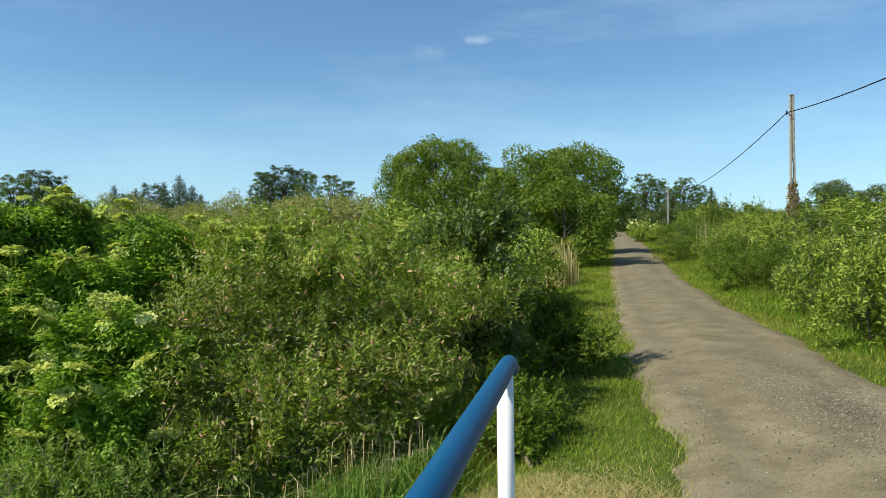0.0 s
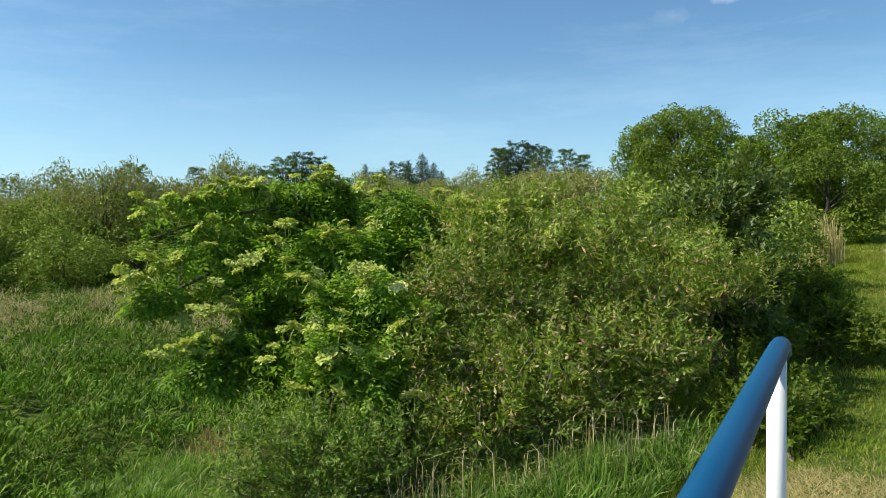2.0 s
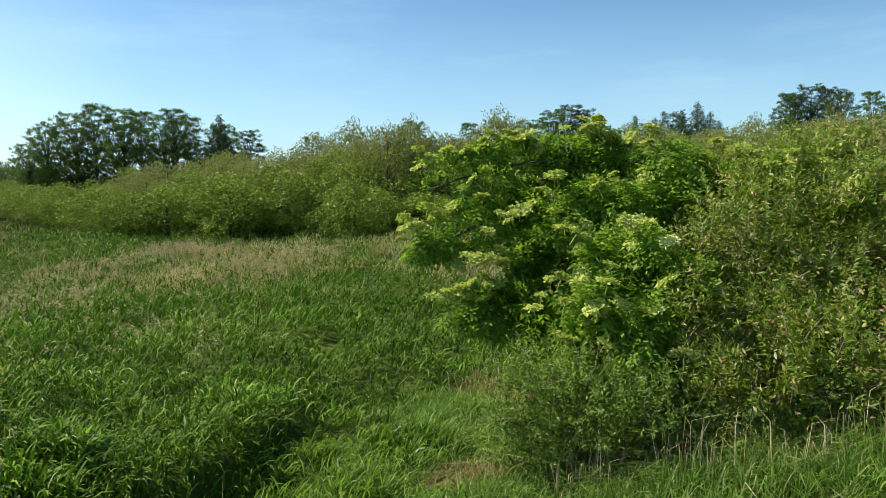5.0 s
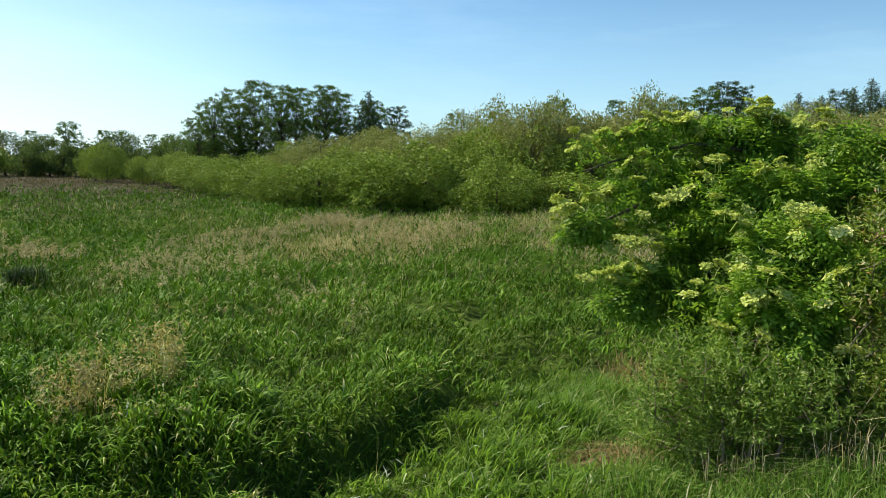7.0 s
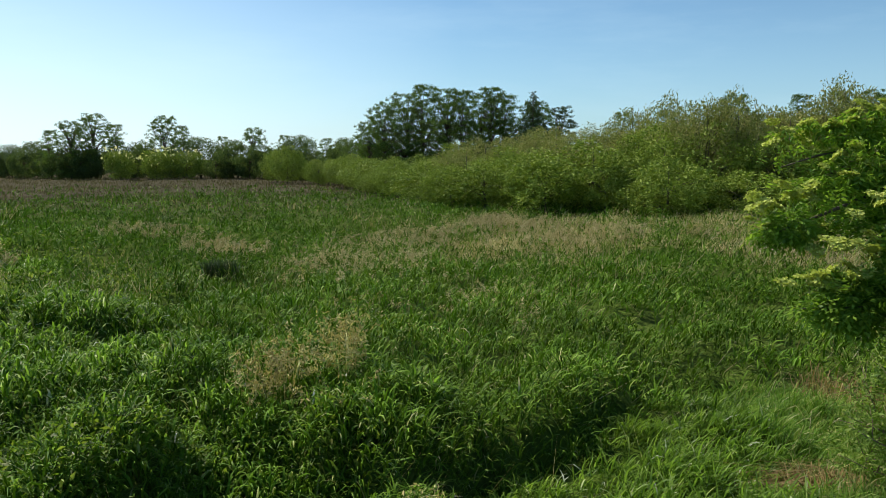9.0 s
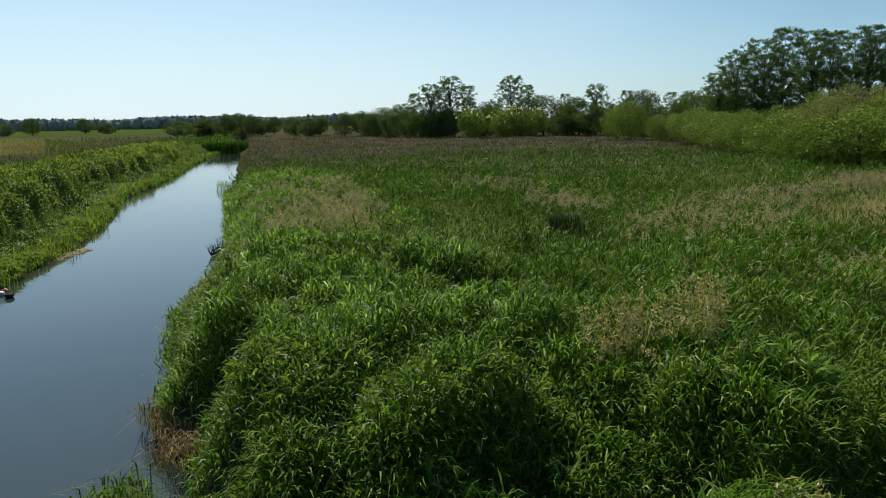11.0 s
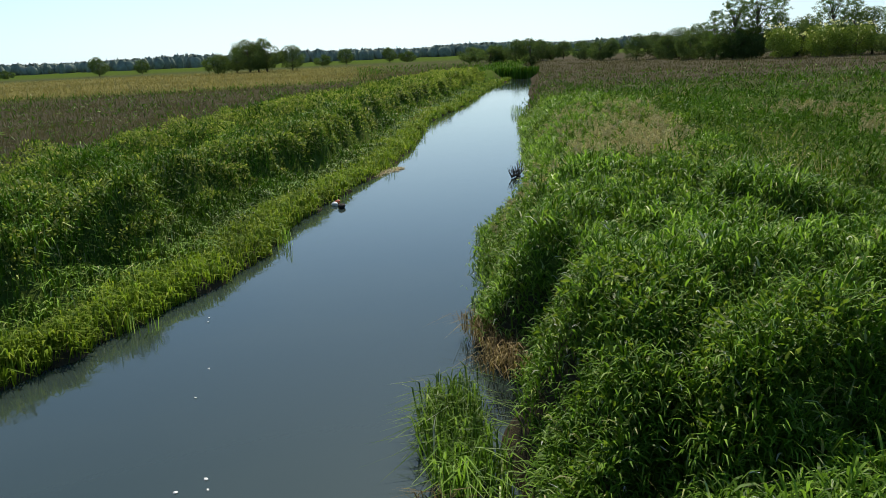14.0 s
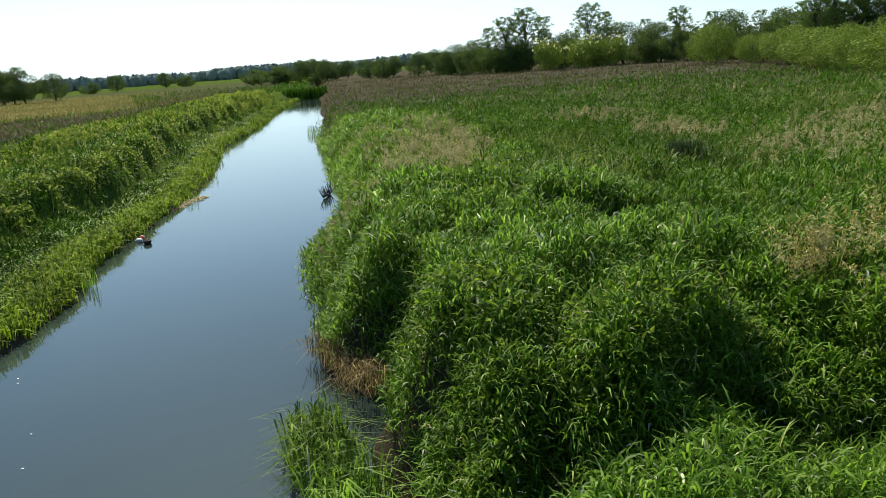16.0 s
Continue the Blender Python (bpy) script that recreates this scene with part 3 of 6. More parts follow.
def paint(name, rgb, rough=0.35, spec=0.5):
    """Gloss paint on steel, a little faded and scuffed."""
    m, n, l, b = material(name, rough, spec=spec)
    no, fine = noise_node(n, l, 3.0, 5.0), noise_node(n, l, 45.0, 6.0, 0.7)
    dull = tuple(0.75 * c + 0.025 for c in rgb)
    col = ramp_node(n, l, no.outputs["Fac"], [(0.35, rgb), (0.8, tuple(min(1, c * 1.12 + 0.01) for c in rgb))]).outputs["Color"]
    chip = n.new("ShaderNodeMapRange")
    chip.inputs["From Min"].default_value, chip.inputs["From Max"].default_value, chip.inputs["To Max"].default_value = 0.62, 0.72, 0.5
    l.new(fine.outputs["Fac"], chip.inputs["Value"])
    l.new(mix_node(n, l, chip.outputs["Result"], col, dull), b.inputs["Base Color"])
    bu = n.new("ShaderNodeBump")
    bu.inputs["Strength"].default_value, bu.inputs["Distance"].default_value = 0.15, 0.003
    l.new(fine.outputs["Fac"], bu.inputs["Height"])
    l.new(bu.outputs["Normal"], b.inputs["Normal"])
    return m


SOIL, ROAD, WATERM = soil_material(), road_material(), water_material()
BLUE, WHITE = paint("blue_paint", (0.0, 0.068, 0.165), 0.4, 0.12), paint("white_paint", (0.78, 0.78, 0.76))
CONCRETE = bark_material("weathered_concrete", (0.25, 0.23, 0.20), (0.42, 0.39, 0.34))
STONE = foliage("gravel_stones", [(0.0, (0.15, 0.13, 0.09)), (0.8, (0.25, 0.22, 0.155)), (1.0, (0.40, 0.37, 0.29))], 0.0, 0.9, spec=0.15)
DARKWOOD = bark_material("wet_dark_wood", (0.02, 0.017, 0.014), (0.06, 0.05, 0.04))
CABLE = bark_material("black_cable", (0.015, 0.015, 0.017), (0.03, 0.03, 0.032))
LITTER_W, LITTER_R = paint("white_plastic", (0.8, 0.78, 0.74)), paint("orange_plastic", (0.65, 0.16, 0.06))

# ---- ground, road, water, bridge ----
def ground_sheet():
    rings = np.concatenate([[0.0], 0.6 * 10 ** (np.arange(44) / 44), 6.0 * (70 / 6.0) ** (np.arange(165) / 165), 70 * (4500 / 70) ** (np.arange(71) / 70)])
    ns = 420
    a = np.arange(ns) * 2 * np.pi / ns
    r, t = np.meshgrid(rings[1:], a, indexing="ij")
    x, y = np.cos(t) * r - 3.0, np.sin(t) * r
    z = land(x, y)
    far = ramp(r, 250, 500)
    z = z * (1 - far) + (-1.5 + 3.0 * ramp(y, 50, 400)) * far
    v = np.concatenate([np.stack([x, y, z], -1).reshape(-1, 3), [[-3.0, 0.0, float(land(-3.0, 0.0))]]])
    n = len(rings) - 1
    i, j = np.meshgrid(np.arange(n - 1), np.arange(ns), indexing="ij")
    p, q = i * ns + j, i * ns + (j + 1) % ns
    f = np.stack([p, p + ns, q + ns, q], -1).reshape(-1, 4)
    f = np.concatenate([np.stack([f[:, 0], f[:, 1], f[:, 2]], 1), np.stack([f[:, 0], f[:, 2], f[:, 3]], 1),
                        np.stack([np.full(ns, n * ns), np.arange(ns), (np.arange(ns) + 1) % ns], 1)])
    me = mesh_np("ground", v, f)
    zr, zg, zb = zones(v[:, 0], v[:, 1])
    at = me.color_attributes.new("zone", "FLOAT_COLOR", "POINT")
    at.data.foreach_set("color", np.stack([zr, zg, zb, np.ones(len(v))], 1).astype(np.float32).ravel())
    me.polygons.foreach_set("use_smooth", np.ones(len(me.polygons), bool))
    ob = part("ground", me, SOIL)
    return tagged(ob, "rough meadow ground of green grass, brown reed and soil", "ground", kind="structure")


def zones(x, y):
    """How brown and reedy, how golden, how bare the ground is."""
    s, near, far = stream(x, y)
    r = np.hypot(x, y)
    head = np.degrees(np.arctan2(-x, y))
    wob = 14 * (field(x, y, 16, 21) - 0.5)
    left = far > near
    near_r = np.where(left, ramp(far, 3.5, 11) * 78, r)
    brown = ramp(near_r + 1.8 * wob, 30, 72) * (1 - ramp(r + wob, 230, 330)) * ramp(head, 62, 72) * (1 - ramp(head, 165, 175))
    gold = np.where(left, ramp(r + wob, 76, 96) * (1 - ramp(r + wob, 185, 235)) * ramp(head, 124, 132), 0)
    brown = brown * (1 - gold) * np.where(left, 1 - 0.35 * ramp(r, 100, 130), 1)
    bare = np.where((near < 0.5) & (far < 0.3), 1.0, 0.0)
    xl, xr = road_sides(y)
    off = np.maximum(xl - x, x - xr)
    bare = np.maximum(bare, 0.35 * (1 - ramp(off, 0.0, 0.3)) * (y > -20) * (y < 200))
    return brown, gold, bare


ground_sheet()


def road_top(x, y, k):
    """Height of the road's face; k runs from 0 at its one side to 1 at the other."""
    crown = 0.05 * (1 - (2 * k - 1) ** 2)
    ruts = -0.035 * (np.exp(-((k - 0.25) / 0.1) ** 2) + np.exp(-((k - 0.75) / 0.1) ** 2))
    z = road_z(y) + 0.012 + crown + ruts + 0.006 * (field(x, y, 2.2, 35) - 0.5)
    return z - 0.075 * (1 - ramp(np.minimum(k, 1 - k), 0.0, 0.16))


def road_strip():
    ys = np.concatenate([np.arange(-30, 3, 1.0), np.arange(3, 40, 0.25), np.arange(40, 190, 2.0)])
    cols = np.linspace(0, 1, 33)
    xl, xr = road_sides(ys)
    ragged = 0.22 * (field(ys, ys * 0 + 1, 0.7, 31) - 0.5) + 0.12 * (field(ys, ys * 0 + 5, 0.25, 32) - 0.5)
    ragged2 = 0.25 * (field(ys, ys * 0 + 2, 0.9, 33) - 0.5) + 0.12 * (field(ys, ys * 0 + 6, 0.25, 34) - 0.5)
    xl, xr = xl - 0.2 + ragged, xr + 0.2 + ragged2
    x = xl[:, None] * (1 - cols) + xr[:, None] * cols
    y = np.broadcast_to(ys[:, None], x.shape)
    z = road_top(x, y, np.broadcast_to(cols, x.shape))
    n, k = x.shape
    i, j = np.meshgrid(np.arange(n - 1), np.arange(k - 1), indexing="ij")
    p = i * k + j
    f = np.stack([p, p + 1, p + k + 1, p + k], -1).reshape(-1, 4)
    me = mesh_np("road", np.stack([x, y, z], -1).reshape(-1, 3), f)
    me.polygons.foreach_set("use_smooth", np.ones(len(me.polygons), bool))
    return tagged(part("road", me, ROAD), "grey-brown unpaved dirt road with worn gravel", "road", kind="structure")


road_strip()


def water_sheet():
    ss = np.arange(-14, 103, 0.5)
    na = np.interp(ss, *np.array(NEAR_BANK).T) - 1.2
    fa = np.interp(ss, *np.array(FAR_BANK).T) + 1.0
    cols = np.linspace(0, 1, 7)
    v = na[:, None] * (1 - cols) + fa[:, None] * cols
    p = CR_O + ss[:, None, None] * CR_D + v[..., None] * CR_N
    z = np.full(v.shape + (1,), WATER)
    n, k = v.shape
    i, j = np.meshgrid(np.arange(n - 1), np.arange(k - 1), indexing="ij")
    q = i * k + j
    f = np.stack([q, q + k, q + k + 1, q + 1], -1).reshape(-1, 4)
    return tagged(part("water", (np.concatenate([p, z], -1).reshape(-1, 3), f), WATERM), "still dark stream reflecting the pale sky", "water", kind="structure")


water_sheet()


def slab(lo, hi, bevel=0.02):
    bm = bmesh.new()
    bmesh.ops.create_cube(bm, size=1)
    for v in bm.verts:
        v.co = Vector([lo[i] + (v.co[i] + 0.5) * (hi[i] - lo[i]) for i in range(3)])
    bmesh.ops.bevel(bm, geom=list(bm.edges), offset=bevel, segments=2, affect="EDGES")
    return bm


deck = tagged(part("bridge_deck", slab((-0.62, -12.0, -0.45), (3.9, 2.7, -0.02)), CONCRETE), "weathered concrete bridge deck over the stream", "bridge", kind="structure")
part("kerb", slab((-0.60, -12.0, -0.019), (-0.20, 2.7, 0.15)), CONCRETE, deck)


def handrail():
    """Blue tube handrail on white posts, with a rounded bend at its end."""
    r = base("bridge_railing", -0.4535, 2.73, 0.15, "blue tubular handrail on white posts along the bridge", "railing", turn=4.2)
    top = 1.093
    pts = [(0, -13.5, top - 0.03)] + [(0, -13 + i, top - 0.03) for i in range(1, 13)] + [(0, -0.35, top - 0.03), (0, -0.12, top - 0.03)]
    pts += [(0, -0.05 + 0.05 * math.sin(a), top - 0.03 - 0.05 * (1 - math.cos(a))) for a in (0.4, 0.8, 1.2)]
    part("rail", tube(pts, 0.0325, 20), BLUE, r, "glossy blue painted steel tube")
    for i in range(7):
        y = -0.2 - 2.1 * i
        part("post", tube([(0, y, 0), (0, y, 0.5), (0, y, top - 0.05)], 0.029, 16), WHITE, r, "white painted steel post")
    for ob in r.children:
        ob.data.polygons.foreach_set("use_smooth", np.ones(len(ob.data.polygons), bool))


handrail()

# ---- trees and shrubs ----
def spot(heading, dist):
    h = radians(heading)
    return -math.sin(h) * dist, math.cos(h) * dist


def stems(foot, lobes, seed, r0=0.03, spread=0.25):
    """Crooked stems from the foot to each lobe, each with its side twigs."""
    g = np.random.default_rng(seed)
    made = []
    for b in lobes:
        a = np.array([foot[0] + g.normal(0, spread), foot[1] + g.normal(0, spread), foot[2]])
        e = np.array(b[:3])
        m1 = a * 0.65 + e * 0.35 + np.array([g.normal(0, 0.08), g.normal(0, 0.08), 0.12 * abs(e[2] - a[2])])
        m2 = a * 0.3 + e * 0.7 + np.array([g.normal(0, 0.08), g.normal(0, 0.08), 0.1 * abs(e[2] - a[2])])
        r = r0 * g.uniform(0.7, 1.3)
        out = [tube([a, m1, m2, e], [r, r * 0.75, r * 0.5, r * 0.2], 5)]
        for k in range(4):
            q = m2 * (1 - k / 4) + e * (k / 4)
            w = g.normal(size=3)
            w[2] = abs(w[2])
            w *= b[3] * 0.8 / np.linalg.norm(w)
            out.append(tube([q, q + w * 0.5 + [0, 0, 0.03], q + w], [r * 0.35, r * 0.22, r * 0.08], 4))
        made.append(join(*out))
    return made


def lumpy(lobes, seed, per=5, size=0.55):
    """Each lobe broken into smaller ones for an uneven outline."""
    g = np.random.default_rng(seed)
    out = []
    for x, y, z, r in lobes:
        out.append((x, y, z, r * 0.8, r * 0.8, r * 0.75))
        for _ in range(per):
            d = g.normal(size=3)
            d /= np.linalg.norm(d)
            k = r * size * g.uniform(0.6, 1.1)
            out.append((x + d[0] * r * 0.7, y + d[1] * r * 0.7, z + d[2] * r * 0.65, k, k, k * 0.85))
    return out


def sprays(p, o, leaflet, seed, count=5):
    """Compound leaves: pairs of leaflets along a drooping stalk with one at the end."""
    g = np.random.default_rng(seed)
    n = len(p)
    d = o + 0.7 * g.normal(size=(n, 3))
    d[:, 2] -= 0.15
    d /= np.linalg.norm(d, axis=1)[:, None]
    up = np.array([[0, 0, 1.0]]) + 0.5 * o + 0.25 * g.normal(size=(n, 3))
    s = np.cross(d, up)
    s /= np.linalg.norm(s, axis=1)[:, None] + 1e-9
    nor = np.cross(s, d)
    vs, fs, c = [], [], 0
    for i in range(count):
        row, side = i // 2, (1 if i % 2 else -1)
        end = i == count - 1
        q = p + d * (leaflet * (0.35 + 0.75 * row))
        w = d if end else d * 0.45 + s * side
        w = w / np.linalg.norm(w, axis=1)[:, None]
        w = w - np.array([[0, 0, 0.22]])
        k = np.cross(nor, w)
        ln = (leaflet * g.uniform(0.8, 1.25, n))[:, None]
        wd = ln * 0.42
        v = np.stack([q, q + w * ln * 0.45 + k * wd * 0.5, q + w * ln - nor * ln * 0.12, q + w * ln * 0.45 - k * wd * 0.5], 1).reshape(-1, 3)
        a = np.arange(n)[:, None] * 4 + c
        vs.append(v)
        fs += [a + [[0, 1, 2]], a + [[0, 2, 3]]]
        c += len(v)
    return np.concatenate(vs), np.concatenate(fs)


def umbel_mesh(seed, r=0.075):
    """A flat flower head: many tiny florets on a shallow dome with a stalk."""
    g = np.random.default_rng(seed)
    n = 120
    a, q = g.uniform(0, 2 * np.pi, n), r * np.sqrt(g.random(n))
    p = np.stack([q * np.cos(a), q * np.sin(a), 0.02 - 2.2 * q * q + g.normal(0, 0.004, n)], 1)
    o = np.tile([[0, 0, 1.0]], (n, 1))
    return join(leaves(p, o, 0.032, 0.03, seed, wild=0.35), tube([(0, 0, -0.09), (0.005, 0, -0.04), (0, 0, 0.01)], [0.004, 0.003, 0.002], 4))


UMBELS = [mesh_np("flower_head", *umbel_mesh(s, r)) for s, r in ((1, 0.06), (2, 0.075), (3, 0.05))]
BLOOMS = [mesh_np("open_flower_head", *umbel_mesh(s, 0.08)) for s in (4, 5)]
for me in UMBELS:
    me.materials.append(UMBEL)
for me in BLOOMS:
    me.materials.append(BLOOM)


def put_umbels(owner, p, o, meshes, name, count, seed, label):
    g = np.random.default_rng(seed)
    pick = g.choice(len(p), min(count, len(p)), replace=False)
    for i in pick:
        ob = new(name, meshes[int(g.integers(len(meshes)))])
        ob.parent = owner
        at = p[i] + o[i] * 0.10 + np.array([0, 0, 0.04])
        ob.matrix_basis = pose(*at, g.normal(0, 12) - 26 * o[i][1], g.normal(0, 12) + 26 * o[i][0], g.uniform(0, 360)) @ Matrix.Scale(g.uniform(0.85, 1.35), 4)
        tagged(ob, label)


def shoots(p, o, length, leaf, per, seed, rise=0.7, narrow=0.28):
    """Leafy shoots: narrow leaves set round a short stem that points outwards and up."""
    g = np.random.default_rng(seed)
    n = len(p)
    d = o * 0.8 + [[0, 0, rise]] + 0.35 * g.normal(size=(n, 3))
    d /= np.linalg.norm(d, axis=1)[:, None]
    ln = length * g.uniform(0.55, 1.3, n)
    idx = np.repeat(np.arange(n), per)
    k = np.tile((np.arange(per) + 0.5) / per, n)
    dd = d[idx]
    at = p[idx] + dd * ((k - 0.25) * ln[idx])[:, None]
    side = g.normal(size=(len(idx), 3))
    side -= (side * dd).sum(1)[:, None] * dd
    side /= np.linalg.norm(side, axis=1)[:, None]
    w = dd * (0.45 + 0.5 * k)[:, None] + side * 0.75 - [[0, 0, 0.12]]
    w /= np.linalg.norm(w, axis=1)[:, None]
    s = np.cross(w, dd + 0.3 * g.normal(size=dd.shape))
    s /= np.linalg.norm(s, axis=1)[:, None] + 1e-9
    nor = np.cross(s, w)
    q = (leaf * g.uniform(0.65, 1.2, len(idx)) * (1.1 - 0.45 * k))[:, None]
    v = np.stack([at, at + w * q * 0.45 + s * q * narrow * 0.5 + nor * q * 0.05, at + w * q - nor * q * 0.1, at + w * q * 0.45 - s * q * narrow * 0.5 + nor * q * 0.05], 1).reshape(-1, 3)
    a = np.arange(len(idx))[:, None] * 4
    return v, np.concatenate([a + [[0, 1, 2]], a + [[0, 2, 3]]])


def twigs(p, o, count, length, seed):
    """Loose tan twigs poking out of a bush."""
    g = np.random.default_rng(seed)
    out = []
    for i in g.choice(len(p), count, replace=False):
        d = o[i] * 0.6 + g.normal(size=3) * 0.35 + [0, 0, 0.7]
        d *= length * g.uniform(0.5, 1.2) / np.linalg.norm(d)
        a = p[i] - d * 0.5
        out.append(tube([a, a + d * 0.5 + g.normal(0, 0.015, 3), a + d], [0.006, 0.0045, 0.002], 3))
    return join(*out)


def carve(p, o, size, cut, seed, depth=0.42, low=0.0):
    """Draws parts of a crown inwards, so that it has dark hollows."""
    a = field(p[:, 0] * 0.9 + p[:, 1] * 0.45 + 0.2 * p[:, 2], p[:, 2] * 1.25 + 0.15 * p[:, 1], size, seed)
    b = field(p[:, 0] * 0.9 + p[:, 1] * 0.45, p[:, 2] * 1.25, size * 0.42, seed + 1)
    cut = cut + low * (1 - ramp(p[:, 2], 0.7, 1.7))
    p = p - o * (depth * (1 - ramp(0.68 * a + 0.32 * b, cut, cut + 0.10)))[:, None]
    return p, o


def near_shrub(name, foot, lobes, count, leaf, mat, seed, label, compound=False, per=5, thin=0.42, wood=TWIG, r0=0.022, shell=0.55, narrow=0.34, size=0.55, hollow=0.0, extra=(), shoot=0.0, gap=0.62, low=0.0):
    z = float(land(foot[0], foot[1])) - 0.05
    ob = base(name, foot[0], foot[1], z, label, "shrub")
    local = [(x - foot[0], y - foot[1], h - z, r) for x, y, h, r in lobes]
    for data in stems((0, 0, 0), local, seed, r0):
        part("stem", data, wood, ob)
    p, o = on_blobs(lumpy(local, seed, per, size) + [(q[0] - foot[0], q[1] - foot[1], q[2] - z, *q[3:]) for q in extra], count, seed, shell)
    if hollow:
        p, o = carve(p, o, gap, hollow, seed, 0.65 * gap, low)
    keep = p[:, 2] > 0.05
    p, o = p[keep], o[keep]
    if compound:
        data = sprays(p, o, leaf, seed)
    elif shoot:
        data = shoots(p, o, shoot, leaf, 16, seed, narrow=narrow)
    else:
        data = leaves(p, o, leaf, leaf * narrow, seed, 0.2)
    part("foliage", data, mat, ob)
    return ob, p, o


ELDER_LOBES = [(-5.69, 6.17, 1.61, 0.50), (-5.14, 6.63, 1.47, 0.50), (-5.95, 5.80, 1.56, 0.34), (-5.52, 5.64, 1.00, 0.55), (-4.91, 5.92, 0.87, 0.55), (-5.40, 5.40, 0.82, 0.30), (-4.77, 5.39, 0.41, 0.50), (-4.30, 5.51, 0.14, 0.50), (-5.08, 5.10, 0.28, 0.36), (-4.72, 6.69, 1.27, 0.45), (-4.34, 5.98, 0.66, 0.45), (-5.44, 6.39, 1.48, 0.50), (-4.20, 5.46, -0.25, 0.45)]
# long arching boughs with the flower heads along their upper side
BOUGHS = [[(-5.32, 6.10, 1.80), (-5.71, 5.59, 1.88), (-5.99, 5.30, 1.80), (-6.26, 4.98, 1.69), (-6.45, 4.73, 1.58)], [(-5.69, 5.33, 1.44), (-5.92, 4.77, 1.15), (-6.03, 4.46, 1.02), (-6.16, 4.29, 0.90)], [(-5.36, 5.24, 0.66), (-5.48, 4.82, 0.68), (-5.57, 4.56, 0.60)], [(-5.22, 5.10, 0.46), (-5.37, 4.64, 0.41), (-5.54, 4.27, 0.38)], [(-5.33, 6.48, 1.78), (-5.54, 6.17, 2.02), (-5.36, 6.33, 1.98), (-5.13, 6.51, 1.80)], [(-5.59, 5.72, 1.42), (-5.73, 5.29, 1.49), (-5.98, 5.01, 1.45)]]
# rows of flower heads on the sunny side: from, to, how many
HEAD_ROWS = [(-5.18, 5.69, 1.58, -5.32, 5.56, 1.32, 5), (-4.87, 5.83, 1.54, -4.77, 5.90, 1.42, 4), (-4.74, 6.18, 1.48, -4.58, 6.29, 1.48, 2), (-5.25, 5.21, 1.23, -5.48, 4.97, 1.01, 6), (-4.63, 5.31, 1.05, -4.78, 5.17, 0.95, 4), (-4.19, 5.47, 1.14, -4.05, 5.57, 0.85, 7), (-4.34, 4.97, 0.71, -4.55, 4.77, 0.41, 8), (-4.02, 5.10, 0.56, -4.12, 5.01, 0.27, 5), (-4.20, 4.81, 0.14, -4.03, 4.96, 0.24, 3), (-5.26, 4.76, 0.62, -5.44, 4.57, 0.57, 3), (-4.77, 6.41, 1.90, -4.64, 6.50, 1.75, 4), (-4.10, 6.80, 1.74, -3.35, 7.20, 1.72, 12)]
WILLOW_LOBES = [(-4.18, 6.92, 1.55, 0.58), (-3.71, 7.40, 1.52, 0.58), (-3.31, 7.79, 1.45, 0.58), (-2.72, 7.80, 1.40, 0.60), (-2.22, 7.95, 1.32, 0.62), (-1.95, 8.35, 1.35, 0.52), (-3.54, 6.36, 0.93, 0.85), (-2.85, 6.69, 0.94, 0.90), (-2.20, 7.02, 0.95, 0.85), (-1.80, 7.45, 0.94, 0.60), (-3.51, 5.80, 0.37, 0.65), (-2.91, 6.01, 0.31, 0.70), (-2.31, 6.36, 0.33, 0.70), (-1.95, 6.75, 0.42, 0.55), (-4.25, 6.25, 0.85, 0.50), (-4.10, 6.05, 0.40, 0.50), (-3.44, 5.49, -0.01, 0.50), (-2.90, 5.68, -0.01, 0.55), (-2.41, 6.00, 0.05, 0.50)]
HAZEL_LOBES = [(-1.80, 8.82, 1.60, 0.42), (-1.64, 9.05, 1.85, 0.26), (-1.86, 8.40, 1.05, 0.55), (-1.58, 8.67, 0.92, 0.36), (-2.15, 8.73, 1.45, 0.42), (-1.60, 9.06, 2.10, 0.16), (-2.10, 8.94, 1.86, 0.18), (-1.72, 8.02, 0.65, 0.42), (-1.85, 8.90, 2.02, 0.15), (-2.35, 8.70, 1.75, 0.15)]
LOW_LOBES = [(-1.13, 9.23, 0.52, 0.40), (-0.64, 9.18, 0.50, 0.30), (-1.40, 9.70, 0.75, 0.45), (-1.06, 9.94, 0.73, 0.40), (-1.30, 8.50, 0.35, 0.30), (-0.50, 8.99, 0.39, 0.20)]
HERB_LOBES = [(-4.45, 4.46, -0.05, 0.42), (-4.04, 4.56, -0.15, 0.42), (-4.44, 4.19, -0.22, 0.33), (-3.73, 4.69, -0.26, 0.38), (-3.54, 4.96, -0.15, 0.35), (-4.40, 4.35, -0.50, 0.42), (-4.00, 4.50, -0.52, 0.42), (-3.60, 4.80, -0.50, 0.40), (-4.75, 4.30, -0.60, 0.32), (-3.20, 5.15, -0.42, 0.36), (-2.75, 5.45, -0.38, 0.34)]
BACK_LOBES = [(-2.32, 12.79, 1.15, 0.80), (-2.39, 15.82, 1.42, 0.80), (-3.16, 16.71, 1.67, 0.90), (-3.32, 13.60, 1.66, 0.90), (-2.27, 18.86, 1.32, 0.60), (-3.83, 12.42, 1.76, 0.80)]

def along(line, k):
    q = np.array(line)
    t = np.linspace(0, 1, len(q))
    return np.array([np.interp(k, t, q[:, i]) for i in range(3)])


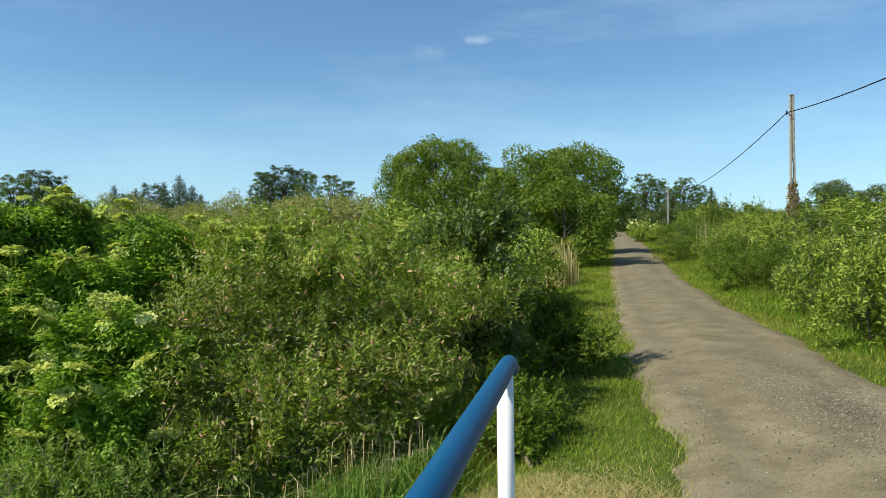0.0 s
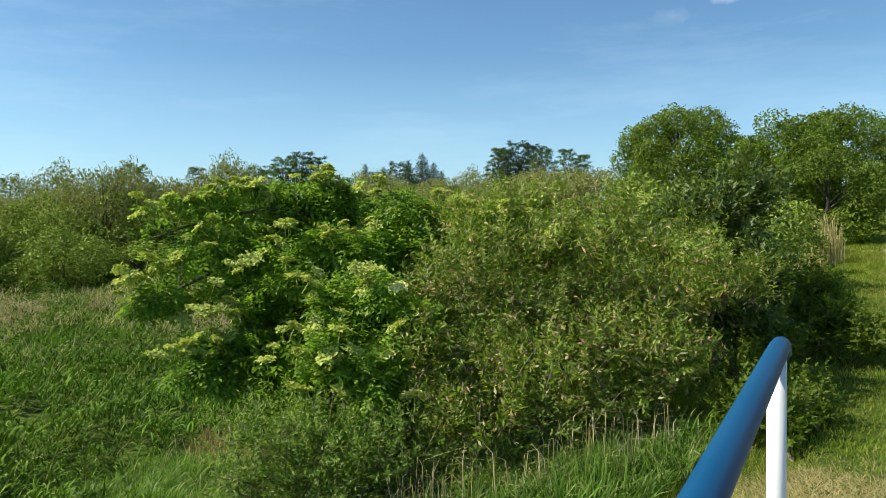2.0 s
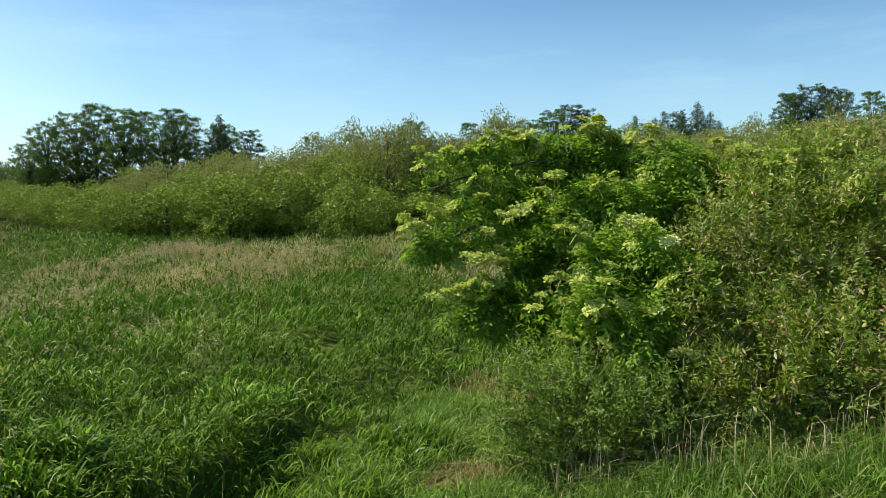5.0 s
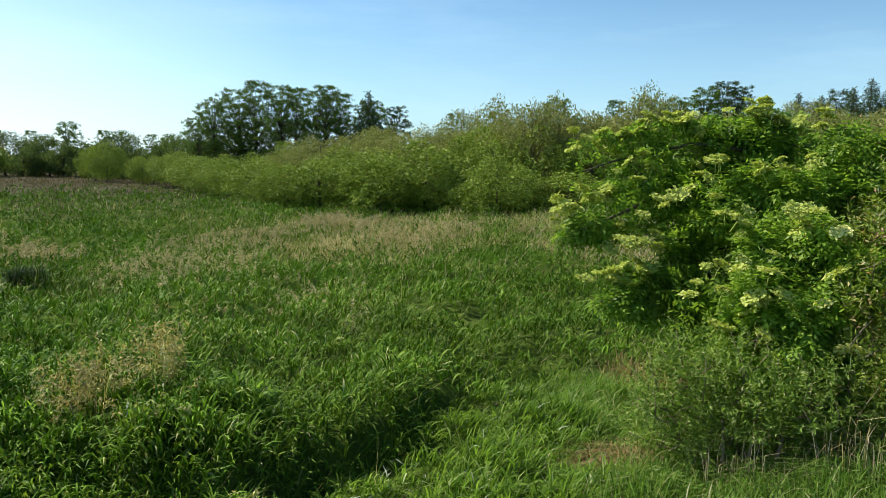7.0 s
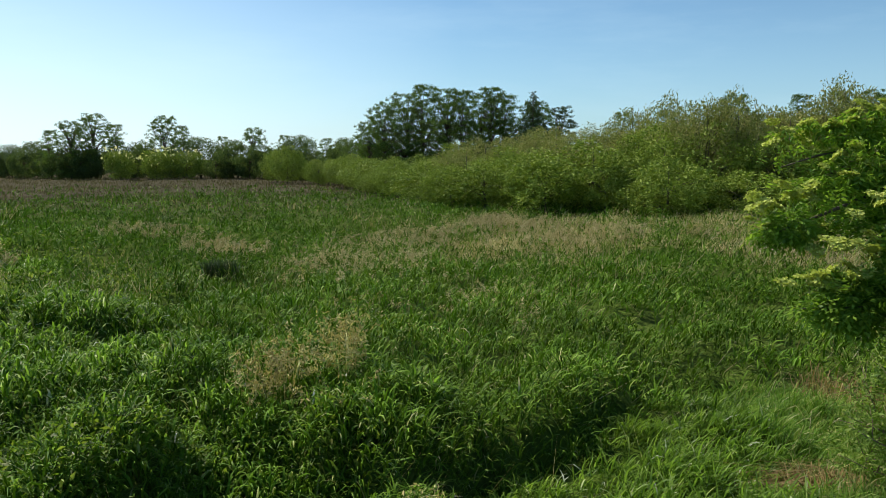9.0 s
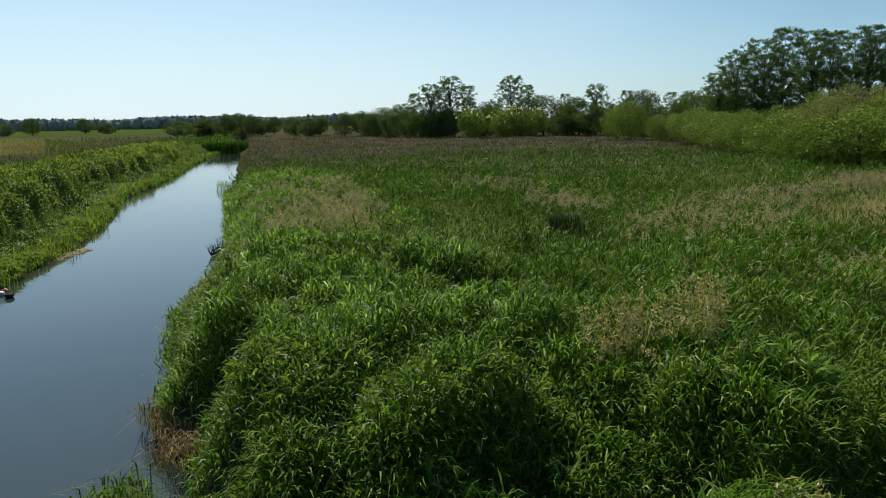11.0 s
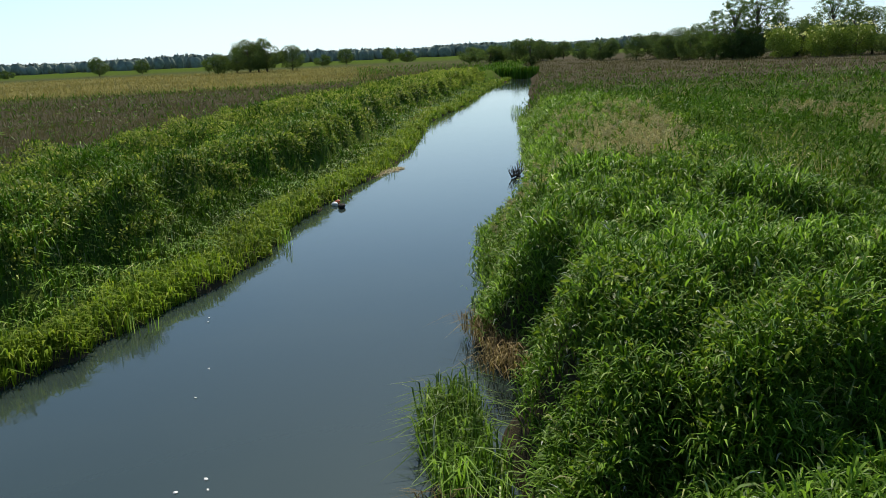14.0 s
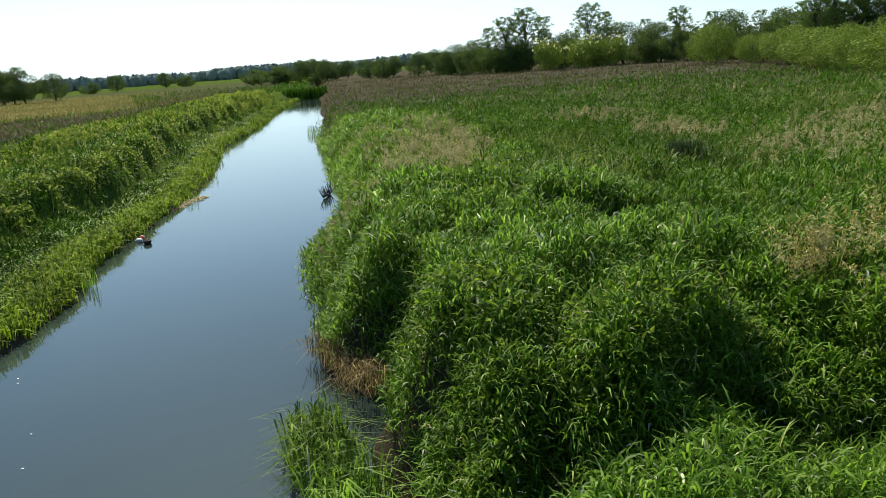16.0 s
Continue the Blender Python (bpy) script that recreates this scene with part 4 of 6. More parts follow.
def elder_bush():
    g = np.random.default_rng(12)
    extra = []
    for line in BOUGHS:
        n = 3 * len(line)
        for i in range(n):
            k = 0.94 * i / (n - 1)
            r = 0.27 - 0.19 * k
            extra.append((*(along(line, k) + g.normal(0, 0.03, 3) - [0, 0, 0.35 * r]), r, r, r * 0.62))
    for x0, y0, z0, x1, y1, z1, n in HEAD_ROWS:
        for k in (0.0, 0.5, 1.0):
            extra.append((x0 + (x1 - x0) * k + 0.05, y0 + (y1 - y0) * k + 0.12, z0 + (z1 - z0) * k - 0.16, 0.3, 0.3, 0.26))
    ob, p, o = near_shrub("elder_bush", (-4.9, 5.9), ELDER_LOBES, 46000, 0.056, ELDER, 11, "dark green elder bush covered in pale green flower heads", True, wood=BARK, r0=0.035, hollow=0.31, extra=extra)
    at0 = np.array(ob.matrix_world.translation)
    for line in BOUGHS:
        part("bough", tube([along(line, k) - at0 - [0, 0, 0.06] for k in (0, 0.25, 0.5, 0.75, 1)], [0.022, 0.018, 0.014, 0.010, 0.005], 5), BARK, ob)
    heads = []
    for line, n in zip(BOUGHS, (28, 18, 9, 9, 16, 8)):
        for i in range(n):
            heads.append(along(line, 0.2 + 0.8 * i / (n - 1)) + g.normal(0, 0.06, 3) + [0.0, -0.1, 0.13])
    for x0, y0, z0, x1, y1, z1, n in HEAD_ROWS:
        for i in range(n):
            k = i / (n - 1)
            heads.append(np.array([x0 + (x1 - x0) * k, y0 + (y1 - y0) * k, z0 + (z1 - z0) * k]) + g.normal(0, 0.09, 3) + [-0.07, -0.2, 0.10])
    heads = np.array(heads) - at0
    out = np.array([[-0.35, -0.75, 0.5]]) + 0.25 * g.normal(size=(len(heads), 3))
    put_umbels(ob, heads - out * 0.1, out, UMBELS, "flower_head", len(heads), 14, "flat pale green flower head in bud")
    front = (o[:, 2] > 0) & (o @ np.array([-0.3, -0.75, 0.5]) > 0.3)
    put_umbels(ob, p[front], o[front], UMBELS, "flower_head", 34, 12, "flat pale green flower head in bud")
    for x, y, z in [(-3.90, 5.48, 0.98), (-3.82, 5.18, 0.42), (-3.55, 5.21, 0.10), (-3.95, 5.01, -0.05)]:
        spot_ = np.array([[x, y, z]]) - at0
        put_umbels(ob, spot_, np.array([[-0.4, -0.6, 0.6]]), BLOOMS, "open_flower_head", 1, int(100 * (z + 5)), "flat cream-white flower head")


elder_bush()
willow, wp, wo = near_shrub("willow_bush", (-2.8, 6.9), WILLOW_LOBES, 9600, 0.070, WILLOW, 21, "dense yellow-green willow bush with narrow leaves and brown catkins", per=12, narrow=0.32, shell=0.7, size=0.42, hollow=0.45, shoot=0.32, gap=0.7, low=0.14)
lw = wp[:, 2] < 1.7
tagged(part("dead_wood", twigs(wp[lw], wo[lw], 620, 0.36, 23), TWIG, willow, "bare tan twigs"), kind="stuff")
dl = np.random.default_rng(24).choice(np.flatnonzero(lw), 420)
tagged(part("dead_leaves", leaves(np.repeat(wp[dl], 5, 0) + np.random.default_rng(25).normal(0, 0.07, (5 * len(dl), 3)), np.repeat(wo[dl], 5, 0), 0.06, 0.028, 26, 0.3), STRAW, willow, "dry tan leaves and catkins"), kind="stuff")
topw = (wo[:, 2] > 0.3) & (wp[:, 2] > 2.0) & (wp[:, 0] < 0.3)
put_umbels(willow, wp[topw], wo[topw], UMBELS, "flower_head", 22, 22, "flat pale green flower head in bud")
near_shrub("broadleaf_shrub", (-1.85, 8.6), HAZEL_LOBES, 900, 0.10, SHOOT, 31, "dark leafy roadside shrub with upright shoots", per=9, narrow=0.45, size=0.4, shell=0.8, hollow=0.4, shoot=0.5)
near_shrub("low_roadside_shrub", (-1.05, 9.3), LOW_LOBES, 700, 0.085, HERB, 41, "low bright green shrub at the road edge", per=6, narrow=0.45, size=0.45, shell=0.7, shoot=0.3)
tangle, tp, to = near_shrub("herb_thicket", (-4.0, 4.6), HERB_LOBES, 2600, 0.055, TANGLE, 51, "low grey-green tangle of leafy herbs", per=10, narrow=0.3, size=0.42, shell=0.8, hollow=0.31, shoot=0.28)
tagged(part("dead_wood", twigs(tp, to, 160, 0.4, 53), TWIG, tangle, "bare tan stalks"), kind="stuff")
near_shrub("roadside_weeds", (-0.95, 6.2), [(-0.85, 6.05, 0.10, 0.24), (-1.15, 6.25, 0.15, 0.28), (-0.75, 6.60, 0.12, 0.22), (-1.05, 6.75, 0.22, 0.28), (-1.35, 7.20, 0.20, 0.30), (-0.90, 7.30, 0.12, 0.22)], 480, 0.07, HERB, 46, "leafy green weeds at the edge of the mown verge", per=5, narrow=0.5, size=0.5, shell=0.8, shoot=0.25)
near_shrub("sallow_bush", (-2.9, 14.2), BACK_LOBES, 24000, 0.10, SALLOW, 61, "rounded green sallow bush beside the road", per=8, narrow=0.4, size=0.45)


def tree_lobes(h, w, low, seed, count, size):
    """Lobes over an egg-shaped crown, local to the foot."""
    g = np.random.default_rng(seed)
    out, mid = [], (h + low) / 2
    for _ in range(count):
        d = g.normal(size=3)
        d /= np.linalg.norm(d)
        k = g.uniform(0.55, 1.0) ** 0.5
        x, y, z = d[0] * w / 2 * 0.78 * k, d[1] * w / 2 * 0.78 * k, mid + d[2] * (h - low) / 2 * 0.8 * k
        r = size * g.uniform(0.6, 1.15)
        out.append((x, y, min(z, h - r * 0.7), r))
    return out


def tier_lobes(h, w, low, seed, count, size):
    """Lobes filling a ragged crown that narrows to the top."""
    g = np.random.default_rng(seed)
    out = []
    for _ in range(count):
        k = g.random() ** 0.85
        a, q = g.uniform(0, 6.283), g.uniform(0.1, 1.0) ** 0.6
        rad = w / 2 * math.sin(math.pi * (0.28 + 0.64 * k)) ** 0.7 * q * (0.75 + 0.5 * float(field(a * 2, k * 5, 1.0, seed)))
        out.append((rad * math.cos(a), rad * math.sin(a), low + (h - low) * k * 0.96, size * g.uniform(0.6, 1.2) * (1.1 - 0.45 * k)))
    return out


def tree_wood(h, lobes, seed, r0):
    g = np.random.default_rng(seed)
    top = np.array([g.normal(0, 0.02 * h), g.normal(0, 0.02 * h), h * 0.88])
    line = [np.array([0, 0, 0.0]), top * 0.3 + [g.normal(0, 0.05), 0, 0], top * 0.6 + [0, g.normal(0, 0.08), 0], top]
    trunk = tube(line, [r0, r0 * 0.75, r0 * 0.45, r0 * 0.12], 7)
    limbs = []
    for x, y, z, r in lobes[::2 if len(lobes) < 60 else 5]:
        k = np.clip((z / h) * 0.72, 0.15, 0.8)
        a = top * k
        e = np.array([x, y, z])
        limbs.append(tube([a, a * 0.5 + e * 0.5 + [0, 0, 0.06 * h * (1 - k)], e], [r0 * 0.32, r0 * 0.2, r0 * 0.06], 4))
    return trunk, join(*limbs)


def tree(name, h, w, low, seed, count, size, n, leaf, mat, label, category="tree", r0=None, narrow=0.6, shell=0.6, wood=BARK, bare=0.0, crown=tree_lobes, lumps=0.22, shoot=0.0, flat=0.85):
    """A tree or large shrub with trunk, limbs and a crown of leaves, standing at the origin."""
    ob = base(name, 0, 0, 0, label, category)
    lobes = crown(h, w, low, seed, count, size)
    trunk, limbs = tree_wood(h, lobes, seed, r0 or 0.022 * h)
    part("trunk", trunk, wood, ob)
    tagged(part("branchwork", limbs, wood, ob), kind="stuff")
    p, o = on_blobs([(x, y, z, r, r, r * flat) for x, y, z, r in lobes], n, seed, shell, lumps)
    part("crown", shoots(p, o, shoot, leaf, 12, seed, 1.0, narrow) if shoot else leaves(p, o, leaf, leaf * narrow, seed, 0.2), mat, ob)
    if bare:
        g = np.random.default_rng(seed + 5)
        out = []
        for x, y, z, r in lobes:
            for _ in range(1):
                a = np.array([x + g.normal(0, r * 0.5), y + g.normal(0, r * 0.5), z])
                out.append(tube([a, a + [g.normal(0, 0.15), g.normal(0, 0.15), r * 0.5], a + [g.normal(0, 0.15), g.normal(0, 0.15), r * 0.95]], [0.010, 0.007, 0.003], 3))
        tagged(part("dead_wood", join(*out), TWIG, ob, "bare pale twigs"), kind="stuff")
    return ob


def conifer(name, h, w, seed, n, label):
    g = np.random.default_rng(seed)
    ob = base(name, 0, 0, 0, label, "tree")
    part("trunk", tube([(0, 0, 0), (0.05, 0, h * 0.5), (0, 0, h)], [0.02 * h, 0.012 * h, 0.003 * h], 6), BARK, ob)
    lobes, boughs = [], []
    for k in range(26):
        z = h * (0.22 + 0.76 * k / 25)
        reach = w / 2 * (1.02 - (z / h - 0.22) / 0.8) * g.uniform(0.6, 1.1)
        a = g.uniform(0, 6.28)
        for q in range(3):
            b = a + q * 2.1 + g.normal(0, 0.3)
            e = np.array([math.cos(b) * reach, math.sin(b) * reach, z - 0.1 * reach])
            boughs.append(tube([(0, 0, z), tuple(e * [0.5, 0.5, 1] + [0, 0, 0.05]), tuple(e)], [0.05, 0.03, 0.01], 3))
            lobes.append((e[0] * 0.6, e[1] * 0.6, e[2] + 0.05, max(reach * 0.55, 0.15), max(reach * 0.55, 0.15), 0.28 * h / 10 + 0.12))
    tagged(part("branchwork", join(*boughs), BARK, ob), kind="stuff")
    p, o = on_blobs(lobes, n, seed, 0.8, 0.3)
    part("crown", leaves(p, o, 0.34, 0.09, seed, 0.2), NEEDLE, ob)
    return ob


def set_at(ob, x, y, height_scale=1.0, turn=0.0, width_scale=None):
    w = width_scale or height_scale
    ob.matrix_basis = pose(x, y, float(land(x, y)) - 0.08, 0, 0, turn) @ Matrix.Diagonal((w, w, height_scale, 1))
    return ob


def plant(proto, spots, group, seed, jitter=0.12):
    """Stands the first of a kind and its copies on spots (x, y, height scale, width scale)."""
    g = np.random.default_rng(seed)
    first = True
    for x, y, hs, ws in spots:
        ob = proto if first else copy_thing(proto, Matrix())
        first = False
        k = 1 + g.normal(0, jitter * 0.5)
        set_at(ob, x, y, hs * k, g.uniform(0, 360), ws * k)
        tagged(ob, group=group)


# round trees beside the road
set_at(tree("round_willow", 9.3, 8.4, 0.6, 101, 150, 0.95, 92000, 0.14, ROUND, "large round-crowned willow with dense yellow-green leaves", r0=0.25, narrow=0.7, shell=0.3), *spot(14.6, 46))
set_at(tree("round_maple", 6.3, 4.8, 0.3, 102, 70, 0.72, 36000, 0.12, ROUND, "rounded leafy tree standing close to the road", r0=0.16, shell=0.32), *spot(7.7, 33))
set_at(tree("round_maple", 6.9, 7.0, 0.3, 103, 90, 0.85, 52000, 0.13, ROUND, "dark round-crowned tree shading the road", r0=0.2, shell=0.32), *spot(4.6, 42))
set_at(tree("round_maple", 4.0, 4.4, 0.1, 104, 40, 0.7, 22000, 0.12, ROUND, "low spreading tree with branches to the ground", r0=0.12, shell=0.35), *spot(5.2, 30.5))
set_at(tree("slim_birch", 8.0, 2.6, 1.5, 105, 26, 0.6, 9000, 0.16, ALDER, "slim dark tree between the round ones", r0=0.12), *spot(9.9, 50))
set_at(tree("hawthorn", 2.6, 3.4, 0.1, 106, 22, 0.65, 9000, 0.13, ROUND, "low green hawthorn under the roadside trees", r0=0.08), *spot(8.8, 26))
set_at(tree("hawthorn", 4.4, 5.0, 0.1, 107, 26, 0.9, 12000, 0.17, SALLOW, "broad hawthorn below the large willow", r0=0.08), *spot(12.0, 38))

# sallow thicket along the edge of the meadow
FRONT = [(-106, 4), (-99, 5.5), (-94, 9), (-88, 12), (-82, 10), (-76, 12), (-70, 11), (-64, 12), (-58.5, 11.5), (-53, 12), (-48, 13), (-45.5, 14.5), (-42.6, 16), (-40.5, 17.5), (-38.5, 19), (-36, 20.3), (-33.9, 21.3), (-32.5, 24), (-30.5, 27), (-28, 29.5), (-25.5, 32), (-23, 34.5), (-20.5, 37), (-17.5, 39), (-15, 36)]
g = np.random.default_rng(71)
front, mid, back = [[], []], [[], []], [[], []]
for i, (x, y) in enumerate(FRONT):
    far = x < -60
    front[i % 2].append((x + g.normal(0, 0.6), y + g.normal(0, 0.6), g.uniform(0.7, 1.2) * (1.3 if x < -80 else 1.05 if far else 1.0), g.uniform(1.0, 1.45)))
    n = Vector((0.42, 0.9)) if x < -40 else Vector((0.1, 1.0))
    n = Vector((-0.55, 0.83)) if x > -40 else n
    mid[i % 2].append((x + n.x * 5 + g.normal(0, 1), y + n.y * 5 + g.normal(0, 1), g.uniform(0.85, 1.15) * (0.8 if far else 1.0), g.uniform(1.0, 1.4)))
    if not far:
        for k in (10.5, 18):
            back[(i + int(k)) % 2].append((x + n.x * k + g.normal(0, 1.4), y + n.y * k + g.normal(0, 1.4), g.uniform(0.85, 1.15) * (1 + 0.012 * k) * (1.22 if x < -33 else 1.1), g.uniform(0.9, 1.2)))
for k in range(2):
    plant(tree("sallow_shrub", 3.3, 4.4, 0.0, 111 + k, 60, 0.52, 9000, 0.15, SALLOW, "leafy yellow-green sallow shrub in the meadow thicket", "shrub", 0.07, 0.45, shell=0.4), front[k], "sallow thicket", 81 + k)
    plant(tree("sallow_shrub", 4.4, 5.0, 0.2, 121 + k, 64, 0.6, 7000, 0.17, SALLOW, "tall green sallow shrub in the meadow thicket", "shrub", 0.08, 0.45, shell=0.4), mid[k], "sallow thicket", 83 + k)
    plant(tree("grey_willow", 4.5, 5.2, 0.2, 131 + k, 70, 0.52, 7000, 0.16, GREYSALLOW, "tall grey-green willow with bare twig tips", "shrub", 0.09, 0.36, bare=0.5, shell=0.5), back[k], "willow thicket", 85 + k)

# tall open alders, pines and firs on the skyline: heading, distance, elevation of the top
def skyline(rows, proto, full, group, seed):
    spots = []
    for head, dist, elev in rows:
        x, y = spot(head, dist)
        h = 1.55 + dist * math.tan(radians(elev)) - float(land(x, y))
        spots.append((x, y, h / full, max(0.4, min(1.3 if dist < 180 else 1.7, 1.1 * h / full))))
    plant(proto, spots, group, seed, 0.0)


# the thicket's own skyline, one willow beside the other
GREY_TOP = tree("grey_willow", 4.6, 6.4, 0.0, 139, 90, 0.55, 8000, 0.16, GREYSALLOW, "broad grey-green willow closing the back of the thicket", "shrub", 0.09, 0.36, shell=0.5)
TOPS = [(16.5, 4.9), (18.7, 4.9), (21.2, 4.8), (24.6, 4.7), (29.2, 4.4), (35.7, 3.9), (46.1, 4.05), (52.0, 3.55), (59.3, 2.95), (67.5, 2.9), (70, 2.5), (73, 1.7), (75.4, 0.9), (77.5, 0.2)]
g = np.random.default_rng(140)
skyline([(h_ + g.normal(0, 0.3), 52 + g.uniform(-5, 8), float(np.interp(h_, *np.array(TOPS).T)) + g.normal(0, 0.15)) for h_ in np.arange(16.5, 77.6, 1.7)], GREY_TOP, 4.6, "willow thicket", 141)

ALDER_A = tree("alder", 11.0, 7.4, 0.2, 141, 420, 0.50, 25000, 0.15, ALDER, "tall open alder with a bare lower trunk", r0=0.16, shell=1.0, crown=tier_lobes, lumps=0.35, flat=0.55)
ALDER_B = tree("alder", 11.0, 5.4, 0.4, 142, 300, 0.46, 17000, 0.14, ALDER, "slim alder with gaps between its branches", r0=0.14, shell=1.0, crown=tier_lobes, lumps=0.35, flat=0.55)
PINE = tree("pine", 12.0, 6.4, 1.5, 143, 300, 0.52, 22000, 0.19, NEEDLE, "scots pine with an open layered crown", r0=0.15, shell=1.0, narrow=0.35, crown=tier_lobes, lumps=0.35, flat=0.4)
FIR = conifer("fir", 11.0, 9.0, 144, 12000, "dark pointed fir tree on the skyline")
skyline([(81.0, 92, 3.0), (79.6, 94, 4.5), (78.2, 96, 5.2), (75.2, 93, 5.6), (72.4, 96, 5.2), (68.4, 98, 4.6), (89.2, 130, 2.45), (99.9, 128, 3.25), (101.4, 126, 2.7), (95.3, 132, 3.2), (54.4, 100, 4.9), (45.9, 100, 4.9), (43.9, 104, 5.6), (-0.6, 120, 5.6), (-1.6, 122, 5.2), (-2.6, 118, 4.5), (-3.5, 122, 5.2), (-4.5, 124, 4.6), (0.4, 126, 4.2)], ALDER_A, 11.0, "skyline alders", 91)
skyline([(76.7, 95, 5.8), (74.0, 92, 5.4), (71.6, 95, 5.65), (70.6, 97, 5.1), (91.4, 134, 1.75), (102.6, 130, 2.0), (98.6, 131, 2.5), (94.2, 136, 2.5), (87.0, 128, 1.9), (84.0, 124, 1.7), (50.2, 104, 4.7), (27.8, 108, 6.2), (24.6, 102, 6.0), (59.0, 95, 3.8), (62.0, 98, 3.7), (22.8, 100, 6.0), (21.6, 102, 5.5)], ALDER_B, 11.0, "skyline alders", 92)
skyline([(42.7, 108, 6.0), (41.7, 110, 5.6), (35.5, 118, 5.2), (66.5, 100, 4.2), (37.0, 116, 4.4), (26.3, 105, 6.7), (27.4, 104, 6.1), (25.1, 106, 6.4)], PINE, 12.0, "skyline pines", 93)
skyline([(33.7, 112, 5.6), (34.7, 114, 5.1), (32.8, 113, 4.9), (38.0, 118, 4.8), (68.6, 96, 5.0), (36.6, 120, 4.6), (32.2, 115, 4.3), (-5.3, 118, 4.3), (47.5, 108, 4.6)], FIR, 11.0, "skyline firs", 94)
FAR_TREE = tree("far_tree", 6.0, 6.5, 0.0, 145, 80, 0.75, 11000, 0.2, HAZED_LEAF, "broad dark tree at the far edge of the meadow", r0=0.14, shell=0.5, lumps=0.35)
skyline([(116.4, 180, 0.68), (115.2, 182, 0.72), (114.4, 176, 0.6), (112.9, 178, 0.42), (135.6, 192, 1.45), (134.4, 195, 1.5), (132.6, 198, 0.95), (107.8, 150, 0.68), (106.4, 152, 0.75), (104.9, 145, 1.0), (103.8, 140, 1.2), (109.6, 160, 0.45), (128.7, 280, 0.55), (125.5, 280, 0.5), (145.5, 260, 0.65), (142.8, 270, 0.36), (86.0, 128, 1.9), (82.4, 120, 1.75), (90.4, 128, 1.5), (93.0, 130, 1.7), (97.0, 130, 1.3), (-10.8, 80, 3.2), (-14.6, 75, 3.8), (-17.5, 70, 3.5), (-12.4, 68, 4.5), (-13.6, 70, 4.6), (-15.6, 72, 4.2), (136.5, 205, 1.0), (135.0, 198, 1.15)], FAR_TREE, 6.0, "far meadow trees", 95)
FAR_BUSH = tree("far_bush", 2.6, 5.0, 0.0, 146, 46, 0.5, 5500, 0.17, HAZED_LEAF, "low green bush at the far edge of the meadow", "shrub", 0.06)
skyline([(130.4, 275, 0.15), (124.2, 280, 0.15), (118.2, 182, 0.3), (110.3, 160, 0.35), (105.6, 142, 0.5), (103.0, 138, 0.6), (101.0, 125, 0.5), (137.8, 200, 0.5), (151.0, 320, 0.0), (92.0, 122, 0.5), (88.0, 120, 0.9), (85.5, 112, 1.0), (83.2, 108, 1.2), (91.0, 124, 0.9), (89.6, 122, 1.0), (94.8, 122, 0.8), (97.4, 124, 0.9), (100.2, 126, 0.8), (102.0, 128, 0.7), (104.2, 132, 0.6), (86.8, 116, 1.1), (81.6, 104, 1.5), (80.2, 102, 1.7), (-8.2, 75, 2.9), (-6.8, 85, 2.8), (-0.4, 112, 3.2), (-1.8, 110, 3.1), (-3.2, 112, 3.2), (-4.6, 112, 3.0), (-5.8, 105, 2.9), (1.0, 115, 3.0), (111.4, 170, 0.35), (113.8, 178, 0.3), (117.4, 184, 0.3), (119.6, 190, 0.25)], FAR_BUSH, 2.6, "far meadow bushes", 96)
MAY = tree("flowering_bush", 2.8, 4.2, 0.0, 147, 40, 0.6, 6000, 0.18, SALLOW, "green bush dotted with white blossom", "shrub", 0.06)
mp_, mo_ = on_blobs([(x, y, z, r, r, r) for x, y, z, r in tree_lobes(2.9, 4.4, 0.6, 147, 20, 0.75)], 170, 148, 0.15)
part("blossom", leaves(mp_[mo_[:, 2] > 0], mo_[mo_[:, 2] > 0], 0.26, 0.22, 149), BLOOM, MAY, "white blossom")
skyline([(98.3, 118, 0.75), (96.0, 118, 0.8), (94.0, 119, 0.7), (-0.6, 62, 2.2)], MAY, 2.8, "flowering bushes", 97)

# bushes and tall herbs on the bank across the road
HEDGE_A = tree("hedge_shrub", 2.2, 3.0, 0.0, 151, 60, 0.36, 420, 0.16, HERB, "leafy green shrub on the bank beside the road", "shrub", 0.03, 0.42, crown=tier_lobes, shoot=0.5)
HEDGE_C = tree("hedge_shrub", 2.5, 2.8, 0.0, 153, 60, 0.36, 420, 0.15, SALLOW, "yellow-green sallow on the bank beside the road", "shrub", 0.03, 0.38, crown=tier_lobes, shoot=0.5)
HEDGE_B = tree("hedge_shrub", 1.7, 2.6, 0.0, 152, 60, 0.32, 420, 0.14, SHOOT, "grey-green shrub on the bank beside the road", "shrub", 0.03, 0.35, crown=tier_lobes, shoot=0.55)
ha, hb, hc = [], [], []
for i in range(42):
    y = 9.5 + 70 * (i / 41) ** 1.6
    xr = float(road_sides(y)[1])
    for k, dx in enumerate((1.7, 3.6, 6.4)):
        if k == 2 and i % 2:
            continue
        hx, hy = xr + dx + g.normal(0, 0.5) + 0.01 * y * k, y + g.normal(0, 0.6) + k * 0.8
        which = (i * 2 + k + i // 4) % 3
        tall = g.uniform(0.6, 1.2) * (0.6, 1.0, 1.3)[k]
        tall = min(tall, (1.5 + (0.026 + 0.030 * g.random()) * math.hypot(hx, hy) - float(land(hx, hy))) / (2.2, 1.7, 2.5)[which])
        (ha, hb, hc)[which].append((hx, hy, tall, g.uniform(0.7, 1.3) * (0.6, 1.0, 1.2)[k]))
plant(HEDGE_A, ha, "roadside hedge", 98)
